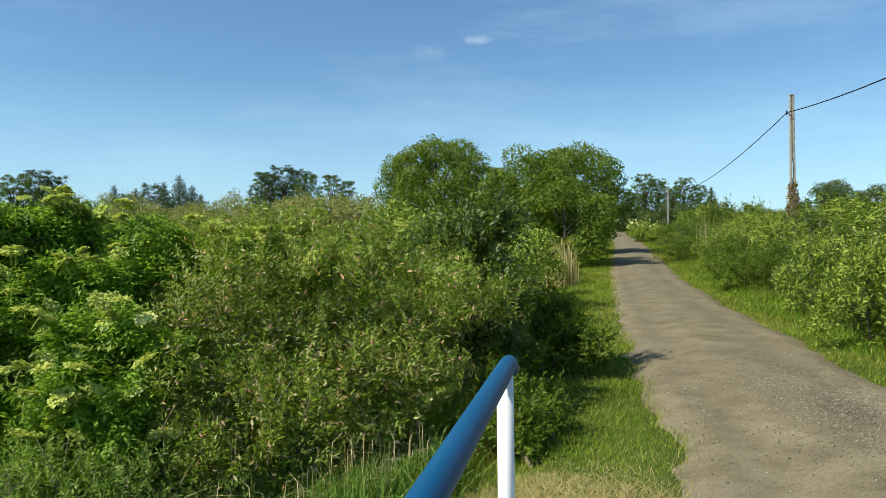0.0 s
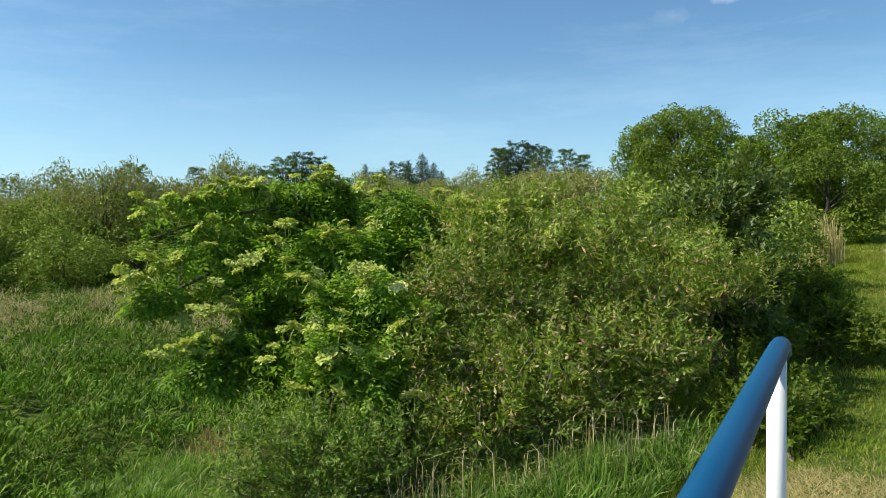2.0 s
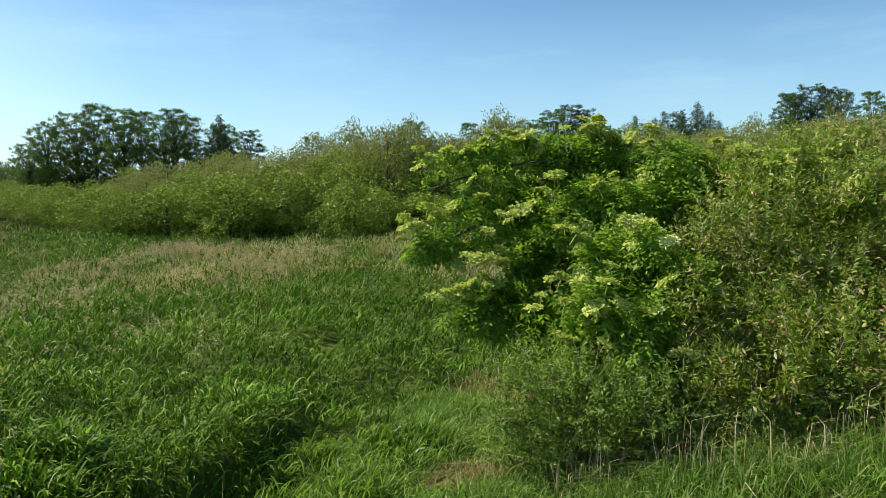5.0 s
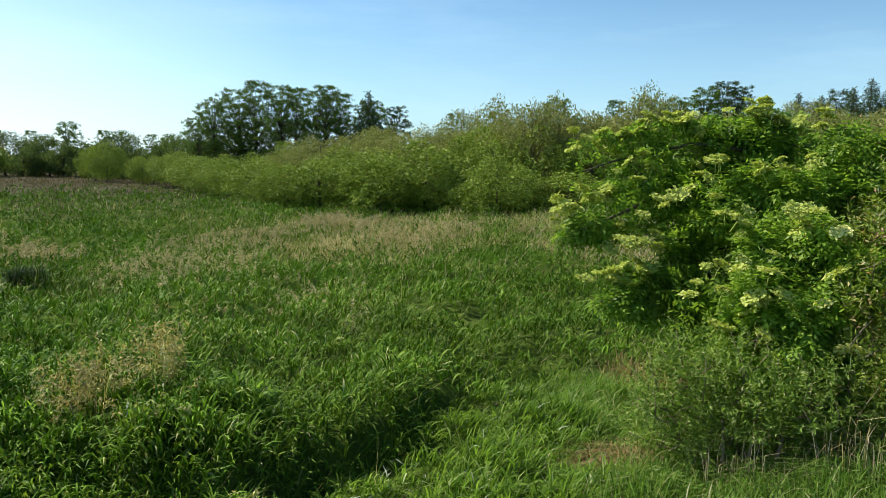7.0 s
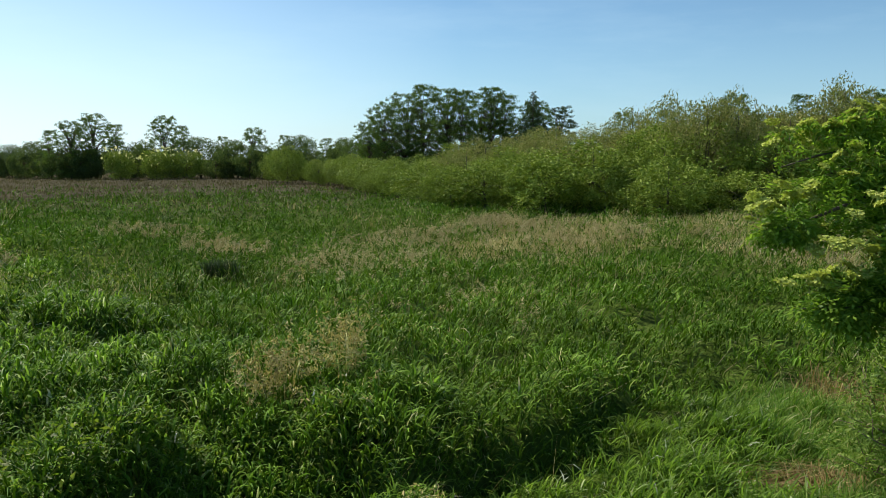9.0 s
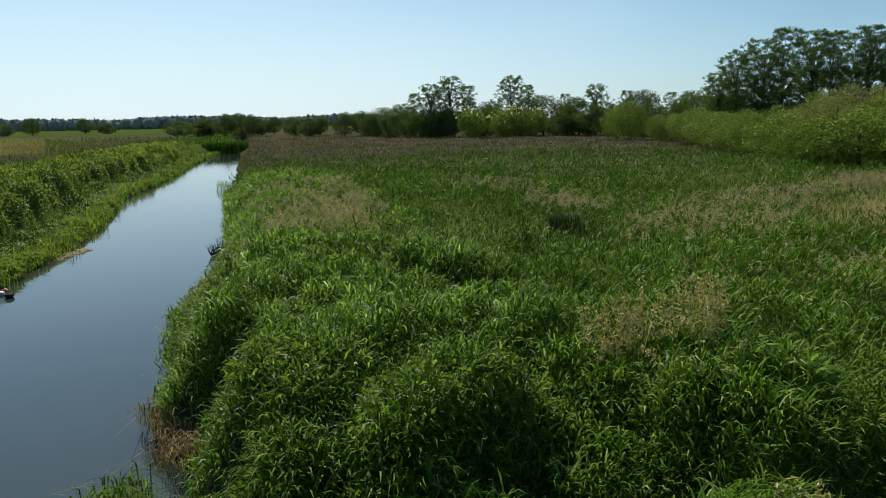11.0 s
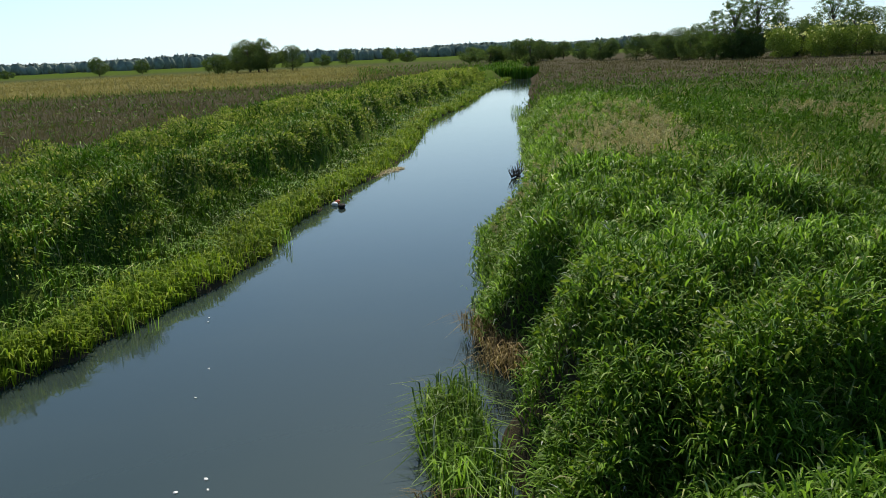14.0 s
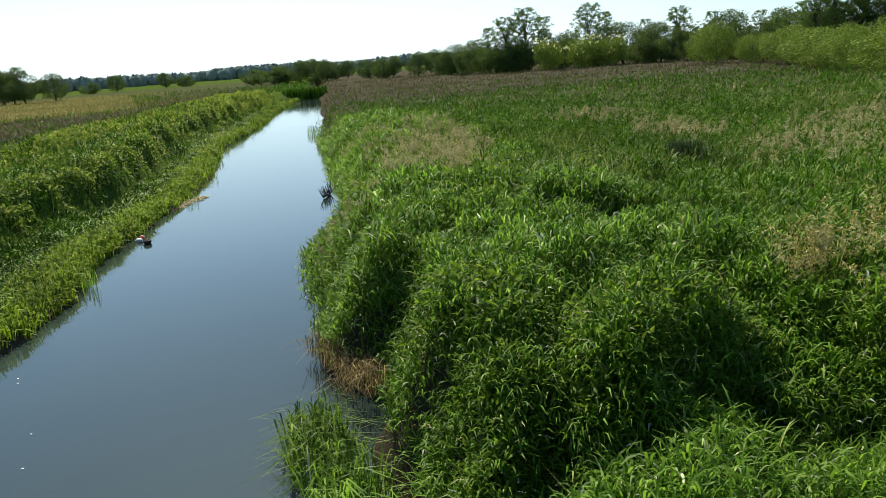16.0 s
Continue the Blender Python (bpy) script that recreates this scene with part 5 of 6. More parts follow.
plant(HEDGE_B, hb, "roadside hedge", 99)
plant(HEDGE_C, hc, "roadside hedge", 100)


def far_woods():
    """The long low forest on the horizon, crown beside crown."""
    g = np.random.default_rng(161)
    nu, nv = 9, 5
    u, w = np.meshgrid(np.arange(nu) * 2 * np.pi / nu, (np.arange(nv) + 0.5) / nv * np.pi, indexing="ij")
    ball = np.stack([np.cos(u) * np.sin(w), np.sin(u) * np.sin(w), np.cos(w)], -1).reshape(-1, 3)
    i, j = np.meshgrid(np.arange(nu), np.arange(nv - 1), indexing="ij")
    p, q = (i * nv + j).ravel(), ((i + 1) % nu * nv + j).ravel()
    tri = np.concatenate([np.stack([p, q, q + 1], 1), np.stack([p, q + 1, p + 1], 1)])
    crowns = []
    for k in range(2600):
        head = 96 + 114 * k / 2600 + g.normal(0, 0.1)
        d = g.uniform(470, 720)
        x, y = spot(head, d)
        rise = 0.16 + 0.26 * float(field(head, head * 0, 4.0, 3)) + 0.10 * g.random()
        h = (3.2 + d * math.tan(radians(rise))) * g.uniform(0.88, 1.05)
        wide = g.uniform(1.6, 4.2)
        v = ball * (1 + 0.16 * g.normal(size=(len(ball), 1))) * [wide, wide, h * 0.62] + [x, y, -1.6 + h * 0.40]
        crowns.append((v, tri))
    # distance haze is mixed into this pale grey-green; the air itself is clear
    mat = foliage("hazed_far_forest", [(0.0, (0.19, 0.225, 0.185)), (1.0, (0.25, 0.285, 0.235))], 0.0, 0.9, 0.3, 0.4, (0.08, 0.11, 0.07), spec=0.0)
    tagged(part("far_woods", join(*crowns), mat), "low forest along the horizon, paled with haze in its colour", "forest", kind="stuff")


far_woods()

# ---- poles and cables ----
def pole(x, y, top_z, label):
    z = float(land(x, y)) - 0.2
    h = top_z - z
    ob = base("utility_pole", x, y, z, label, "pole", "utility poles", turn=8)
    for sx in (-1, 1):
        bm = slab((sx * 0.085 - 0.04, -0.09, 0), (sx * 0.085 + 0.04, 0.09, h), 0.012)
        for v in bm.verts:
            v.co.x *= 1 - 0.25 * v.co.z / h
        part("upright", bm, CONCRETE, ob)
    solid = 0.58 * h
    part("web", slab((-0.062, -0.07, solid), (0.062, 0.07, h), 0.008), CONCRETE, ob)
    for i in range(int(solid / 0.85) + 1):
        zz = solid - 0.95 - 0.85 * i
        if zz > 0:
            part("rung", slab((-0.07 * (1 - 0.25 * zz / h), -0.055, zz), (0.07 * (1 - 0.25 * zz / h), 0.055, zz + 0.16), 0.01), CONCRETE, ob)
    part("cap", slab((-0.10, -0.10, h), (0.10, 0.10, h + 0.06), 0.01), CONCRETE, ob)
    arm = part("bracket", tube([(0, 0, h - 0.8), (-0.16, 0.05, h - 0.8), (-0.22, 0.06, h - 0.75)], 0.02, 6), DARKWOOD, ob, "dark metal cable bracket")
    part("clamp", tube([(-0.2, 0.06, h - 0.86), (-0.2, 0.06, h - 0.82), (-0.2, 0.06, h - 0.72), (-0.2, 0.06, h - 0.66)], [0.02, 0.045, 0.045, 0.02], 8), CABLE, arm, "black cable clamp")
    return Vector((x - 0.2, y, z + h - 0.76))


heads = [pole(7.0, 37.4, 8.5, "weathered grey concrete pole with a cable bracket"), pole(3.8, 95.0, 8.9, "thin pale concrete pole beside the road"), pole(1.5, 125.0, 9.6, "distant thin concrete pole beside the road"), pole(10.2, -20.0, 9.0, "weathered grey concrete pole behind the bridge")]


def creeper(x, y):
    """Dried creeper wound round the foot of a pole."""
    g = np.random.default_rng(170)
    z = float(land(x, y))
    n = 1500
    h, a = 0.3 + 2.7 * g.random(n) ** 1.3, g.uniform(0, 6.283, n)
    rr = (0.16 + 0.26 * g.random(n)) * (1.15 - 0.25 * h)
    o = np.stack([np.cos(a), np.sin(a), 0.2 + 0 * a], 1)
    p = np.stack([rr * np.cos(a), rr * np.sin(a), h], 1)
    ob = base("pole_creeper", x, y, z, "dried brown creeper winding up the concrete pole", "creeper")
    part("foliage", leaves(p, o, 0.13, 0.07, 171, 0.4), DEAD, ob)
    for k in range(5):
        w = [(0.17 * math.cos(k * 1.3 + t_ * 2.2), 0.17 * math.sin(k * 1.3 + t_ * 2.2), 0.02 + 0.55 * t_) for t_ in range(5)]
        part("stem", tube(w, [0.02, 0.017, 0.014, 0.010, 0.006], 5), BARK, ob)


creeper(7.0, 37.4)


def cable(a, b, sag):
    pts = [a.lerp(b, k / 24) - Vector((0, 0, sag * 4 * (k / 24) * (1 - k / 24))) for k in range(25)]
    v, f = tube([tuple(p) for p in pts], 0.022, 6)
    tagged(part("cable", (v, f), CABLE), "black overhead cable strung between the poles", "cable", "overhead cables")


cable(heads[0], heads[1], 1.1)
cable(heads[3], heads[0], 1.75)
cable(heads[1], heads[2], 0.4)

# ---- grass, reeds, straw ----
def scatter(n, r0, r1, h0, h1, seed):
    g = np.random.default_rng(seed)
    r = r0 * (r1 / r0) ** g.random(n)
    a = np.radians(g.uniform(h0, h1, n))
    return -np.sin(a) * r - 0.3, np.cos(a) * r - 0.4, r, g


def growing(x, y, water=0.0, road=0.12):
    s, near, far = stream(x, y)
    xl, xr = road_sides(y)
    off = np.maximum(xl - x, x - xr)
    deck_ = (x > -0.75) & (x < 4) & (y < 2.9)
    return (np.maximum(near, far) > water) & (off > road) & ~deck_, near, far, off, s


def tuft_height(x, y, near, far, off):
    """Tall tussocks in the meadow, taller on the banks, short beside the road."""
    h = 0.12 + 0.20 * field(x, y, 2.6, 41) + 0.15 * field(x, y, 0.8, 42)
    bank = np.where(near > far, 1 - ramp(near, 1.0, 4.5), 0.4 * (1 - ramp(far, 1.0, 4.5)))
    h = h + 0.05 * bank
    gap, out_ = trough(x, y)
    h = h * (0.7 + 0.5 * cushion(x, y))
    return h * (0.42 + 0.58 * ramp(off, 1.3, 3.2)) * (0.45 + 0.55 * ramp(gap, 0.15, 0.6))


def stuff(name, data, mat, label, category):
    return tagged(part(name, data, mat), label, category, kind="stuff")


def lie(g, n):
    """Blades lean mostly with the wind, the rest any way."""
    return np.where(g.random(n) < 0.55, np.radians(20) + g.normal(0, 0.7, n), g.uniform(0, 6.283, n))


def tussocks(cx, cy, per, radius, seed, jitter=0.35):
    """Points grouped in tussocks round centres, with the way each blade falls and how far out it stands."""
    g = np.random.default_rng(seed)
    n = len(cx)
    idx = np.repeat(np.arange(n), per)
    a = g.uniform(0, 6.283, len(idx))
    q = np.abs(g.normal(0, 0.55, len(idx)))
    size = (radius * g.uniform(0.6, 1.4, n))[idx]
    x, y = cx[idx] + np.cos(a) * q * size, cy[idx] + np.sin(a) * q * size
    return x, y, a + g.normal(0, jitter, len(idx)), q, idx, g


def drape(x, y, az, k):
    """Turns blades to fall downhill."""
    gx = (land(x + 0.12, y) - land(x - 0.12, y)) / 0.24
    gy = (land(x, y + 0.12) - land(x, y - 0.12)) / 0.24
    k = k / (1 + np.hypot(gx, gy))
    return np.arctan2(np.sin(az) - k * gy, np.cos(az) - k * gx)


def sward(x, y, height, seed, size=(0.16, 0.32), width=(0.010, 0.020), bend=(0.7, 2.0), far=18.0):
    """Leafy grass: leaves that leave their stems at all heights of the growth and arch over."""
    g = np.random.default_rng(seed)
    n = len(x)
    up = height * (0.05 + 0.75 * g.random(n) ** 0.8)
    top = up / np.maximum(height, 0.01)
    az = drape(x, y, lie(g, n), 0.35)
    r = np.hypot(x, y)
    at = np.stack([x, y, np.maximum(land(x, y), WATER - 0.12) - 0.02 + up], 1)
    return arched(at, g.uniform(*size, n) * (0.75 + 0.35 * field(x, y, 1.1, 48)) * (0.9 + r / 60), g.uniform(*width, n) * (0.8 + r / far), az, g.uniform(0.05, 0.75, n) * (1.15 - 0.4 * top), g.uniform(*bend, n), seed + 1)


# meadow grass near the bridge
cx, cy, r, g = scatter(25000, 3.2, 20, 16, 172, 201)
x, y, az, q, idx, g = tussocks(cx, cy, 8, 0.24, 202, 1.3)
tall = (0.7 + 0.6 * np.random.default_rng(203).random(len(cx)))[idx]
ok, near, far, off, s = growing(x, y)
ok &= ~((far > near) & (far < 2.0)) & (off > 1.0) & (np.hypot(x + 5.35, y - 4.45) > 0.5) & (trough(x, y)[1] > -0.2)
x, y, tall, near, far, off = x[ok], y[ok], tall[ok], near[ok], far[ok], off[ok]
stuff("meadow_grass", sward(x, y, tuft_height(x, y, near, far, off) * tall * 1.05, 204), GRASS, "tall green meadow grass in uneven tussocks", "grass")

# vivid lush grass on the slope below the road
g = np.random.default_rng(230)
n = 7500
cx, cy = g.uniform(-9.2, -1.4, n), g.uniform(-4.5, 6.5, n)
t_ = trough(cx, cy)
keep = (t_[1] < -0.05) & (field(cx, cy, 1.1, 56) > 0.2)
cx, cy = cx[keep], cy[keep]
x, y, az, q, idx, g = tussocks(cx, cy, 15, 0.2, 231, 1.2)
tall = (0.7 + 0.6 * np.random.default_rng(232).random(len(cx)))[idx]
ok, near, far, off, s = growing(x, y, 0.1, 1.3)
ok &= np.hypot(x + 5.35, y - 4.45) > 0.5
x, y, tall = x[ok], y[ok], tall[ok]
h = (0.14 + 0.16 * field(x, y, 1.2, 57)) * (0.5 + 0.5 * ramp(trough(x, y)[0], 0.15, 0.5)) * tall
rough_ = (y + 0.5 * (x + 4.0) + 0.8 * (field(x, y, 0.9, 63) - 0.5)) > 3.6
stuff("slope_grass", sward(x[~rough_], y[~rough_], h[~rough_], 233, (0.16, 0.34), (0.009, 0.017), (0.5, 1.7)), LUSH, "vivid green grass on the slope below the road", "grass")
stuff("rough_grass", sward(x[rough_], y[rough_], h[rough_] * 1.15, 234, (0.18, 0.36), (0.006, 0.012), (0.4, 1.6)), ROUGH, "rough grey-green grass below the bushes", "grass")

# broad lush leaves along the near bank
g = np.random.default_rng(205)
n = 9500
s_ = -7 + 44 * g.random(n) ** 1.9
d_ = g.random(n) ** 1.1 * 5.4
nb = np.interp(s_, *np.array(NEAR_BANK).T)
pts = CR_O + s_[:, None] * CR_D + (nb - d_)[:, None] * CR_N
keep = field(pts[:, 0], pts[:, 1], 1.6, 44) + 0.4 * field(pts[:, 0], pts[:, 1], 0.5, 45) > 0.24 + 0.06 * np.maximum(d_ - 2, 0)
cx, cy = pts[keep, 0], pts[keep, 1]
x, y, az, q, idx, g = tussocks(cx, cy, 14, 0.24, 206, 1.2)
tall = (0.7 + 0.6 * np.random.default_rng(207).random(len(cx)))[idx]
ok, near, far, off, s = growing(x, y, -0.25, 0.8)
ok &= near > far
x, y, tall = x[ok], y[ok], tall[ok]
h = (0.24 + 0.20 * field(x, y, 1.5, 46)) * (0.7 + 0.5 * cushion(x, y)) * (0.4 + 0.6 * ramp(trough(x, y)[0], 0.2, 0.6)) * tall * (1 - 0.4 * ramp(near[ok], 2.2, 5.0))
stuff("bank_grass", sward(x, y, h, 208, (0.15, 0.30), (0.013, 0.025), (0.8, 2.2), 30.0), LUSH, "lush broad-leaved grass overhanging the stream bank", "grass")

# far bank: bright sedge on the low bench
n = 5200
s_ = -6 + 100 * g.random(n) ** 1.7
d_ = g.random(n) ** 1.3 * (1.0 + 1.5 * field(s_, s_ * 0, 3.0, 71))
fb = np.interp(s_, *np.array(FAR_BANK).T)
pts = CR_O + s_[:, None] * CR_D + (fb + d_)[:, None] * CR_N
x, y, az, q, idx, g = tussocks(pts[:, 0], pts[:, 1], 11, 0.2, 209, 0.7)
ok, near, far, off, s = growing(x, y, -0.05, 0.8)
ok &= (far > near) & (x < -1.5)
x, y, az, q = x[ok], y[ok], az[ok], q[ok]
h = (0.15 + 0.2 * field(x, y, 1.2, 47)) * g.uniform(0.5, 1.2, len(x))
stuff("bench_sedge", blades(np.stack([x, y, np.maximum(land(x, y), WATER - 0.1) - 0.03], 1), h, g.uniform(0.011, 0.018, len(x)) * (0.8 + np.hypot(x, y) / 22), np.clip(0.3 + 0.6 * q, 0.05, 1.4), 210, 0.9, az), SEDGE, "bright green sedge on the low bench beside the water", "sedge")

# tangled herbs on the slope and top of the far bank
n = 150000
s_ = -4 + 90 * g.random(n) ** 1.6
d_ = 2.1 + 6.6 * g.random(n) ** 1.2
fb = np.interp(s_, *np.array(FAR_BANK).T)
pts = CR_O + s_[:, None] * CR_D + (fb + d_)[:, None] * CR_N
x, y = pts[:, 0], pts[:, 1]
lump = domes(x, y, 2.4, 9) * 0.5 + 0.6 * field(x, y, 0.7, 49)
ok = x < -1.5
x, y, lump = x[ok], y[ok], lump[ok]
up_ = (0.10 + 0.45 * np.maximum(lump - 0.3, 0)) * g.random(len(x)) ** 0.7
p = np.stack([x, y, land(x, y) + up_ + 0.02], 1)
big = 0.8 + np.hypot(x, y) / 30
stuff("bank_herbs", leaves(p, np.tile([[-0.25, 0.6, 0.65]], (len(p), 1)), 0.072 * big, 0.030 * big, 211, 0.2, 0.8), BANKHERB, "tangled green nettles and herbs on the far bank", "herbs")

# rough grass between those herbs
n = 6500
s_ = -5 + 70 * g.random(n) ** 1.8
d_ = 1.0 + 3.6 * g.random(n)
fb = np.interp(s_, *np.array(FAR_BANK).T)
pts = CR_O + s_[:, None] * CR_D + (fb + d_)[:, None] * CR_N
x, y, az, q, idx, g = tussocks(pts[:, 0], pts[:, 1], 9, 0.24, 218, 1.2)
ok = x < -1.5
x, y, az, q = x[ok], y[ok], az[ok], q[ok]
h = (0.18 + 0.2 * field(x, y, 1.0, 58)) * g.uniform(0.5, 1.2, len(x))
stuff("bank_slope_grass", blades(np.stack([x, y, land(x, y) - 0.03], 1), h, g.uniform(0.012, 0.022, len(x)) * (0.8 + np.hypot(x, y) / 25), np.clip(0.3 + 0.4 * q, 0.05, 0.9), 219, 1.5, az), GRASS, "rough green grass on the slope of the far bank", "grass")

# leafy herbs among the near-bank grass
x, y, r, g = scatter(60000, 5, 40, 60, 135, 207)
ok, near, far, off, s = growing(x, y, 0.2, 1.5)
lump = field(x, y, 2.2, 50)
ok &= (near > far) & (lump > 0.52) & (near < 7) & (trough(x, y)[1] > 0.4)
x, y, lump, r = x[ok], y[ok], lump[ok], r[ok]
p = np.stack([x, y, land(x, y) + (0.1 + 0.6 * (lump - 0.4)) * g.random(len(x)) ** 0.5 + 0.2 * cushion(x, y)], 1)
stuff("meadow_herbs", leaves(p, np.tile([[0, 0, 1.0]], (len(p), 1)), 0.085 * (0.8 + r / 30), 0.032 * (0.8 + r / 30), 208, 0.2, 0.8), HERB, "leafy green herbs growing through the grass", "herbs")

# middle and far meadow
cx, cy, r, g = scatter(44000, 17, 80, 14, 160, 212)
x, y, az, q, idx, g = tussocks(cx, cy, 6, 0.3, 213, 0.7)
tall = (0.6 + 0.8 * np.random.default_rng(214).random(len(cx)))[idx]
ok, near, far, off, s = growing(x, y, 0.05, 0.9)
ok &= ~((far > near) & (far < 1.5)) & (zones(x, y)[0] < 1.1 * g.random(len(x)))
x, y, az, q, near, far, off, tall = x[ok], y[ok], az[ok], q[ok], near[ok], far[ok], off[ok], tall[ok]
r = np.hypot(x, y)
h = tuft_height(x, y, near, far, off) * tall
p = np.stack([x, y, land(x, y) - 0.02 + h * g.random(len(x)) ** 0.6], 1)
stuff("middle_meadow_grass", leaves(p, np.tile([[-0.1, 0.05, 0.3]], (len(p), 1)), 0.10 + 0.0045 * r, 0.012 + 0.0011 * r, 215, -1.2, 0.9), GRASS, "green meadow grass farther from the bridge", "grass")
x, y, r, g = scatter(70000, 55, 190, 30, 172, 211)
ok, near, far, off, s = growing(x, y, 0.05, 0.9)
br, go = zones(x, y)[:2]
ok &= (br < g.random(len(x))) & (go < 0.5)
x, y, r = x[ok], y[ok], r[ok]
stuff("far_meadow_grass", blades(np.stack([x, y, land(x, y) - 0.02], 1), g.uniform(0.3, 0.7, len(x)), g.uniform(0.7, 1.3, len(x)) * 0.0013 * r, g.uniform(0.1, 0.6, len(x)), 212, 0.6, None, 1), GRASS, "far green meadow grass", "grass")

# brown reed-grass across the far meadow
x, y, r, g = scatter(260000, 22, 170, 55, 172, 213)
ok, near, far, off, s = growing(x, y, 0.6, 2)
br, go = zones(x, y)[:2]
ok &= br > g.random(len(x)) * 0.9
x, y, r = x[ok], y[ok], r[ok]
stuff("brown_reed_grass", blades(np.stack([x, y, land(x, y) - 0.02], 1), g.uniform(0.15, 0.5, len(x)) * (0.4 + 0.6 * zones(x, y)[0]), g.uniform(0.6, 1.2, len(x)) * 0.0005 * r, g.uniform(0.05, 0.6, len(x)), 214, 0.5, None, 1), BROWN, "last year's brown reed-grass in a broad band", "reeds")

# mown golden field beyond the far bank
x, y, r, g = scatter(50000, 70, 250, 120, 172, 217)
br, go = zones(x, y)[:2]
ok = go > g.random(len(x))
x, y, r = x[ok], y[ok], r[ok]
stuff("golden_field_grass", blades(np.stack([x, y, land(x, y) - 0.02], 1), g.uniform(0.2, 0.5, len(x)), g.uniform(0.6, 1.2, len(x)) * 0.0010 * r, g.uniform(0.1, 0.7, len(x)), 221, 0.6, None, 1), GOLD, "yellowing grass of a mown field", "grass")

# straw: a pale band before the thicket and stray dry stems everywhere
x, y, r, g = scatter(220000, 5, 55, 20, 125, 215)
ok, near, far, off, s = growing(x, y, 0.3, 1.2)
head = np.degrees(np.arctan2(-x, y))
band = np.exp(-((r - 31) / 6.5) ** 2) * ramp(head, 25, 40) * (1 - ramp(head, 66, 84))
spots_ = ramp(field(x, y, 3.0, 51), 0.62, 0.85) * 0.16 * ramp(r, 10, 16)
ok &= g.random(len(x)) < np.maximum(3.2 * band * ramp(field(x, y, 4, 52) + 0.5 * field(x, y, 1.2, 59), 0.45, 0.9), np.maximum(spots_, 0.004))
x, y, r = x[ok], y[ok], r[ok]
stuff("dry_grass", blades(np.stack([x, y, land(x, y)], 1), g.uniform(0.4, 0.85, len(x)), np.maximum(0.005, 0.0009 * r), g.uniform(0.3, 1.0, len(x)), 216, 0.7, np.radians(20) + g.normal(0, 1.2, len(x)), 1), PALE, "pale dry grass stems among the green", "dry grass")


def straw_tuft(cx, cy, rad, count, hgt, seed, label, mat=STRAW, lean=(0.2, 1.0), width=(0.006, 0.012), z=None, name="dry_grass_tuft", group="dry grass tufts", plume=0.0):
    g = np.random.default_rng(seed)
    a, q = g.uniform(0, 6.283, count), rad * np.sqrt(g.random(count))
    x, y = cx + q * np.cos(a), cy + q * np.sin(a)
    zz = land(x, y) if z is None else np.full(count, z)
    hh = hgt * g.uniform(0.5, 1.1, count)
    ln = g.uniform(*lean, count)
    az = g.uniform(0, 6.283, count)
    b = blades(np.stack([x, y, zz], 1), hh, g.uniform(*width, count), ln, seed, 1.0, az)
    if plume:
        m = np.repeat(np.arange(count)[hh > 0.55 * hgt], 22)
        k = 1.08 - 0.42 * g.random(len(m)) ** 1.3
        pp = np.stack([x[m] + np.cos(az[m]) * ln[m] * hh[m] * k ** 2 * 0.8, y[m] + np.sin(az[m]) * ln[m] * hh[m] * k ** 2 * 0.8, zz[m] + hh[m] * (k - 0.3 * ln[m] * k ** 2)], 1) + g.normal(0, 0.012 + 0.1 * plume, (len(m), 3))
        way = np.stack([np.cos(az[m]), np.sin(az[m]), 0.6 + 0 * k], 1)
        b = join(b, leaves(pp, way, plume, plume * 0.34, seed + 1, 0.3))
    tagged(part(name, b, mat), label, "tussock", group, "stuff" if name in ("dry_stalks", "dry_grass_tuft", "dry_scum") else "")


for i, (cx, cy, rad, count, hgt) in enumerate([(-8.1, 0.65, 0.15, 44, 0.88), (-7.9, -0.05, 0.2, 36, 0.72), (-8.2, 0.25, 0.3, 10, 0.6), (-7.7, -0.25, 0.15, 12, 0.6), (-7.2, 0.5, 0.4, 8, 0.5), (-18.4, -6.9, 1.5, 240, 0.6), (-20.2, -7.4, 1.5, 260, 0.6), (-16.8, -6.6, 1.0, 120, 0.55), (-24, -9.0, 2.0, 240, 0.6), (-29, -11.5, 2.4, 220, 0.6), (-5.2, 1.0, 0.35, 24, 0.4), (-13.0, 3.5, 2.4, 60, 0.5), (-22, 2.0, 3.4, 110, 0.6), (-17.5, 3.4, 3.0, 80, 0.55), (-24.7, -1.0, 1.4, 150, 0.6), (-32.4, 11.3, 2.0, 260, 0.7), (-26.9, 12.6, 2.6, 240, 0.6), (-26.0, 4.8, 2.2, 160, 0.55), (-20.6, 2.5, 1.8, 130, 0.5), (-31.7, -4.0, 2.4, 160, 0.55), (-24.5, 9.5, 2.0, 120, 0.5), (-29.0, 8.0, 2.5, 160, 0.55), (-14.5, -7.5, 0.9, 60, 0.5), (-22.0, -7.6, 1.6, 130, 0.6)]):
    straw_tuft(cx, cy, rad, count, hgt, 220 + i, "pale straw-coloured tuft of dry grass in the meadow", mat=STRAW if cx > -12 else PALE, lean=(0.05, 0.75), width=(0.003, 0.007), plume=0.045 + 0.0014 * math.hypot(cx, cy))
straw_tuft(-1.65, 6.5, 0.5, 420, 0.16, 246, "flattened litter of dead brown stems beside the bush", mat=DEAD, lean=(0.9, 2.6))
straw_tuft(-7.9, 7.2, 0.7, 420, 0.5, 247, "dead pinkish-brown grass beside the elder", mat=DEAD, lean=(0.2, 1.0))
straw_tuft(-5.35, 4.45, 0.34, 620, 0.34, 240, "flattened patch of dead brown grass", mat=DEAD, lean=(0.8, 2.4))
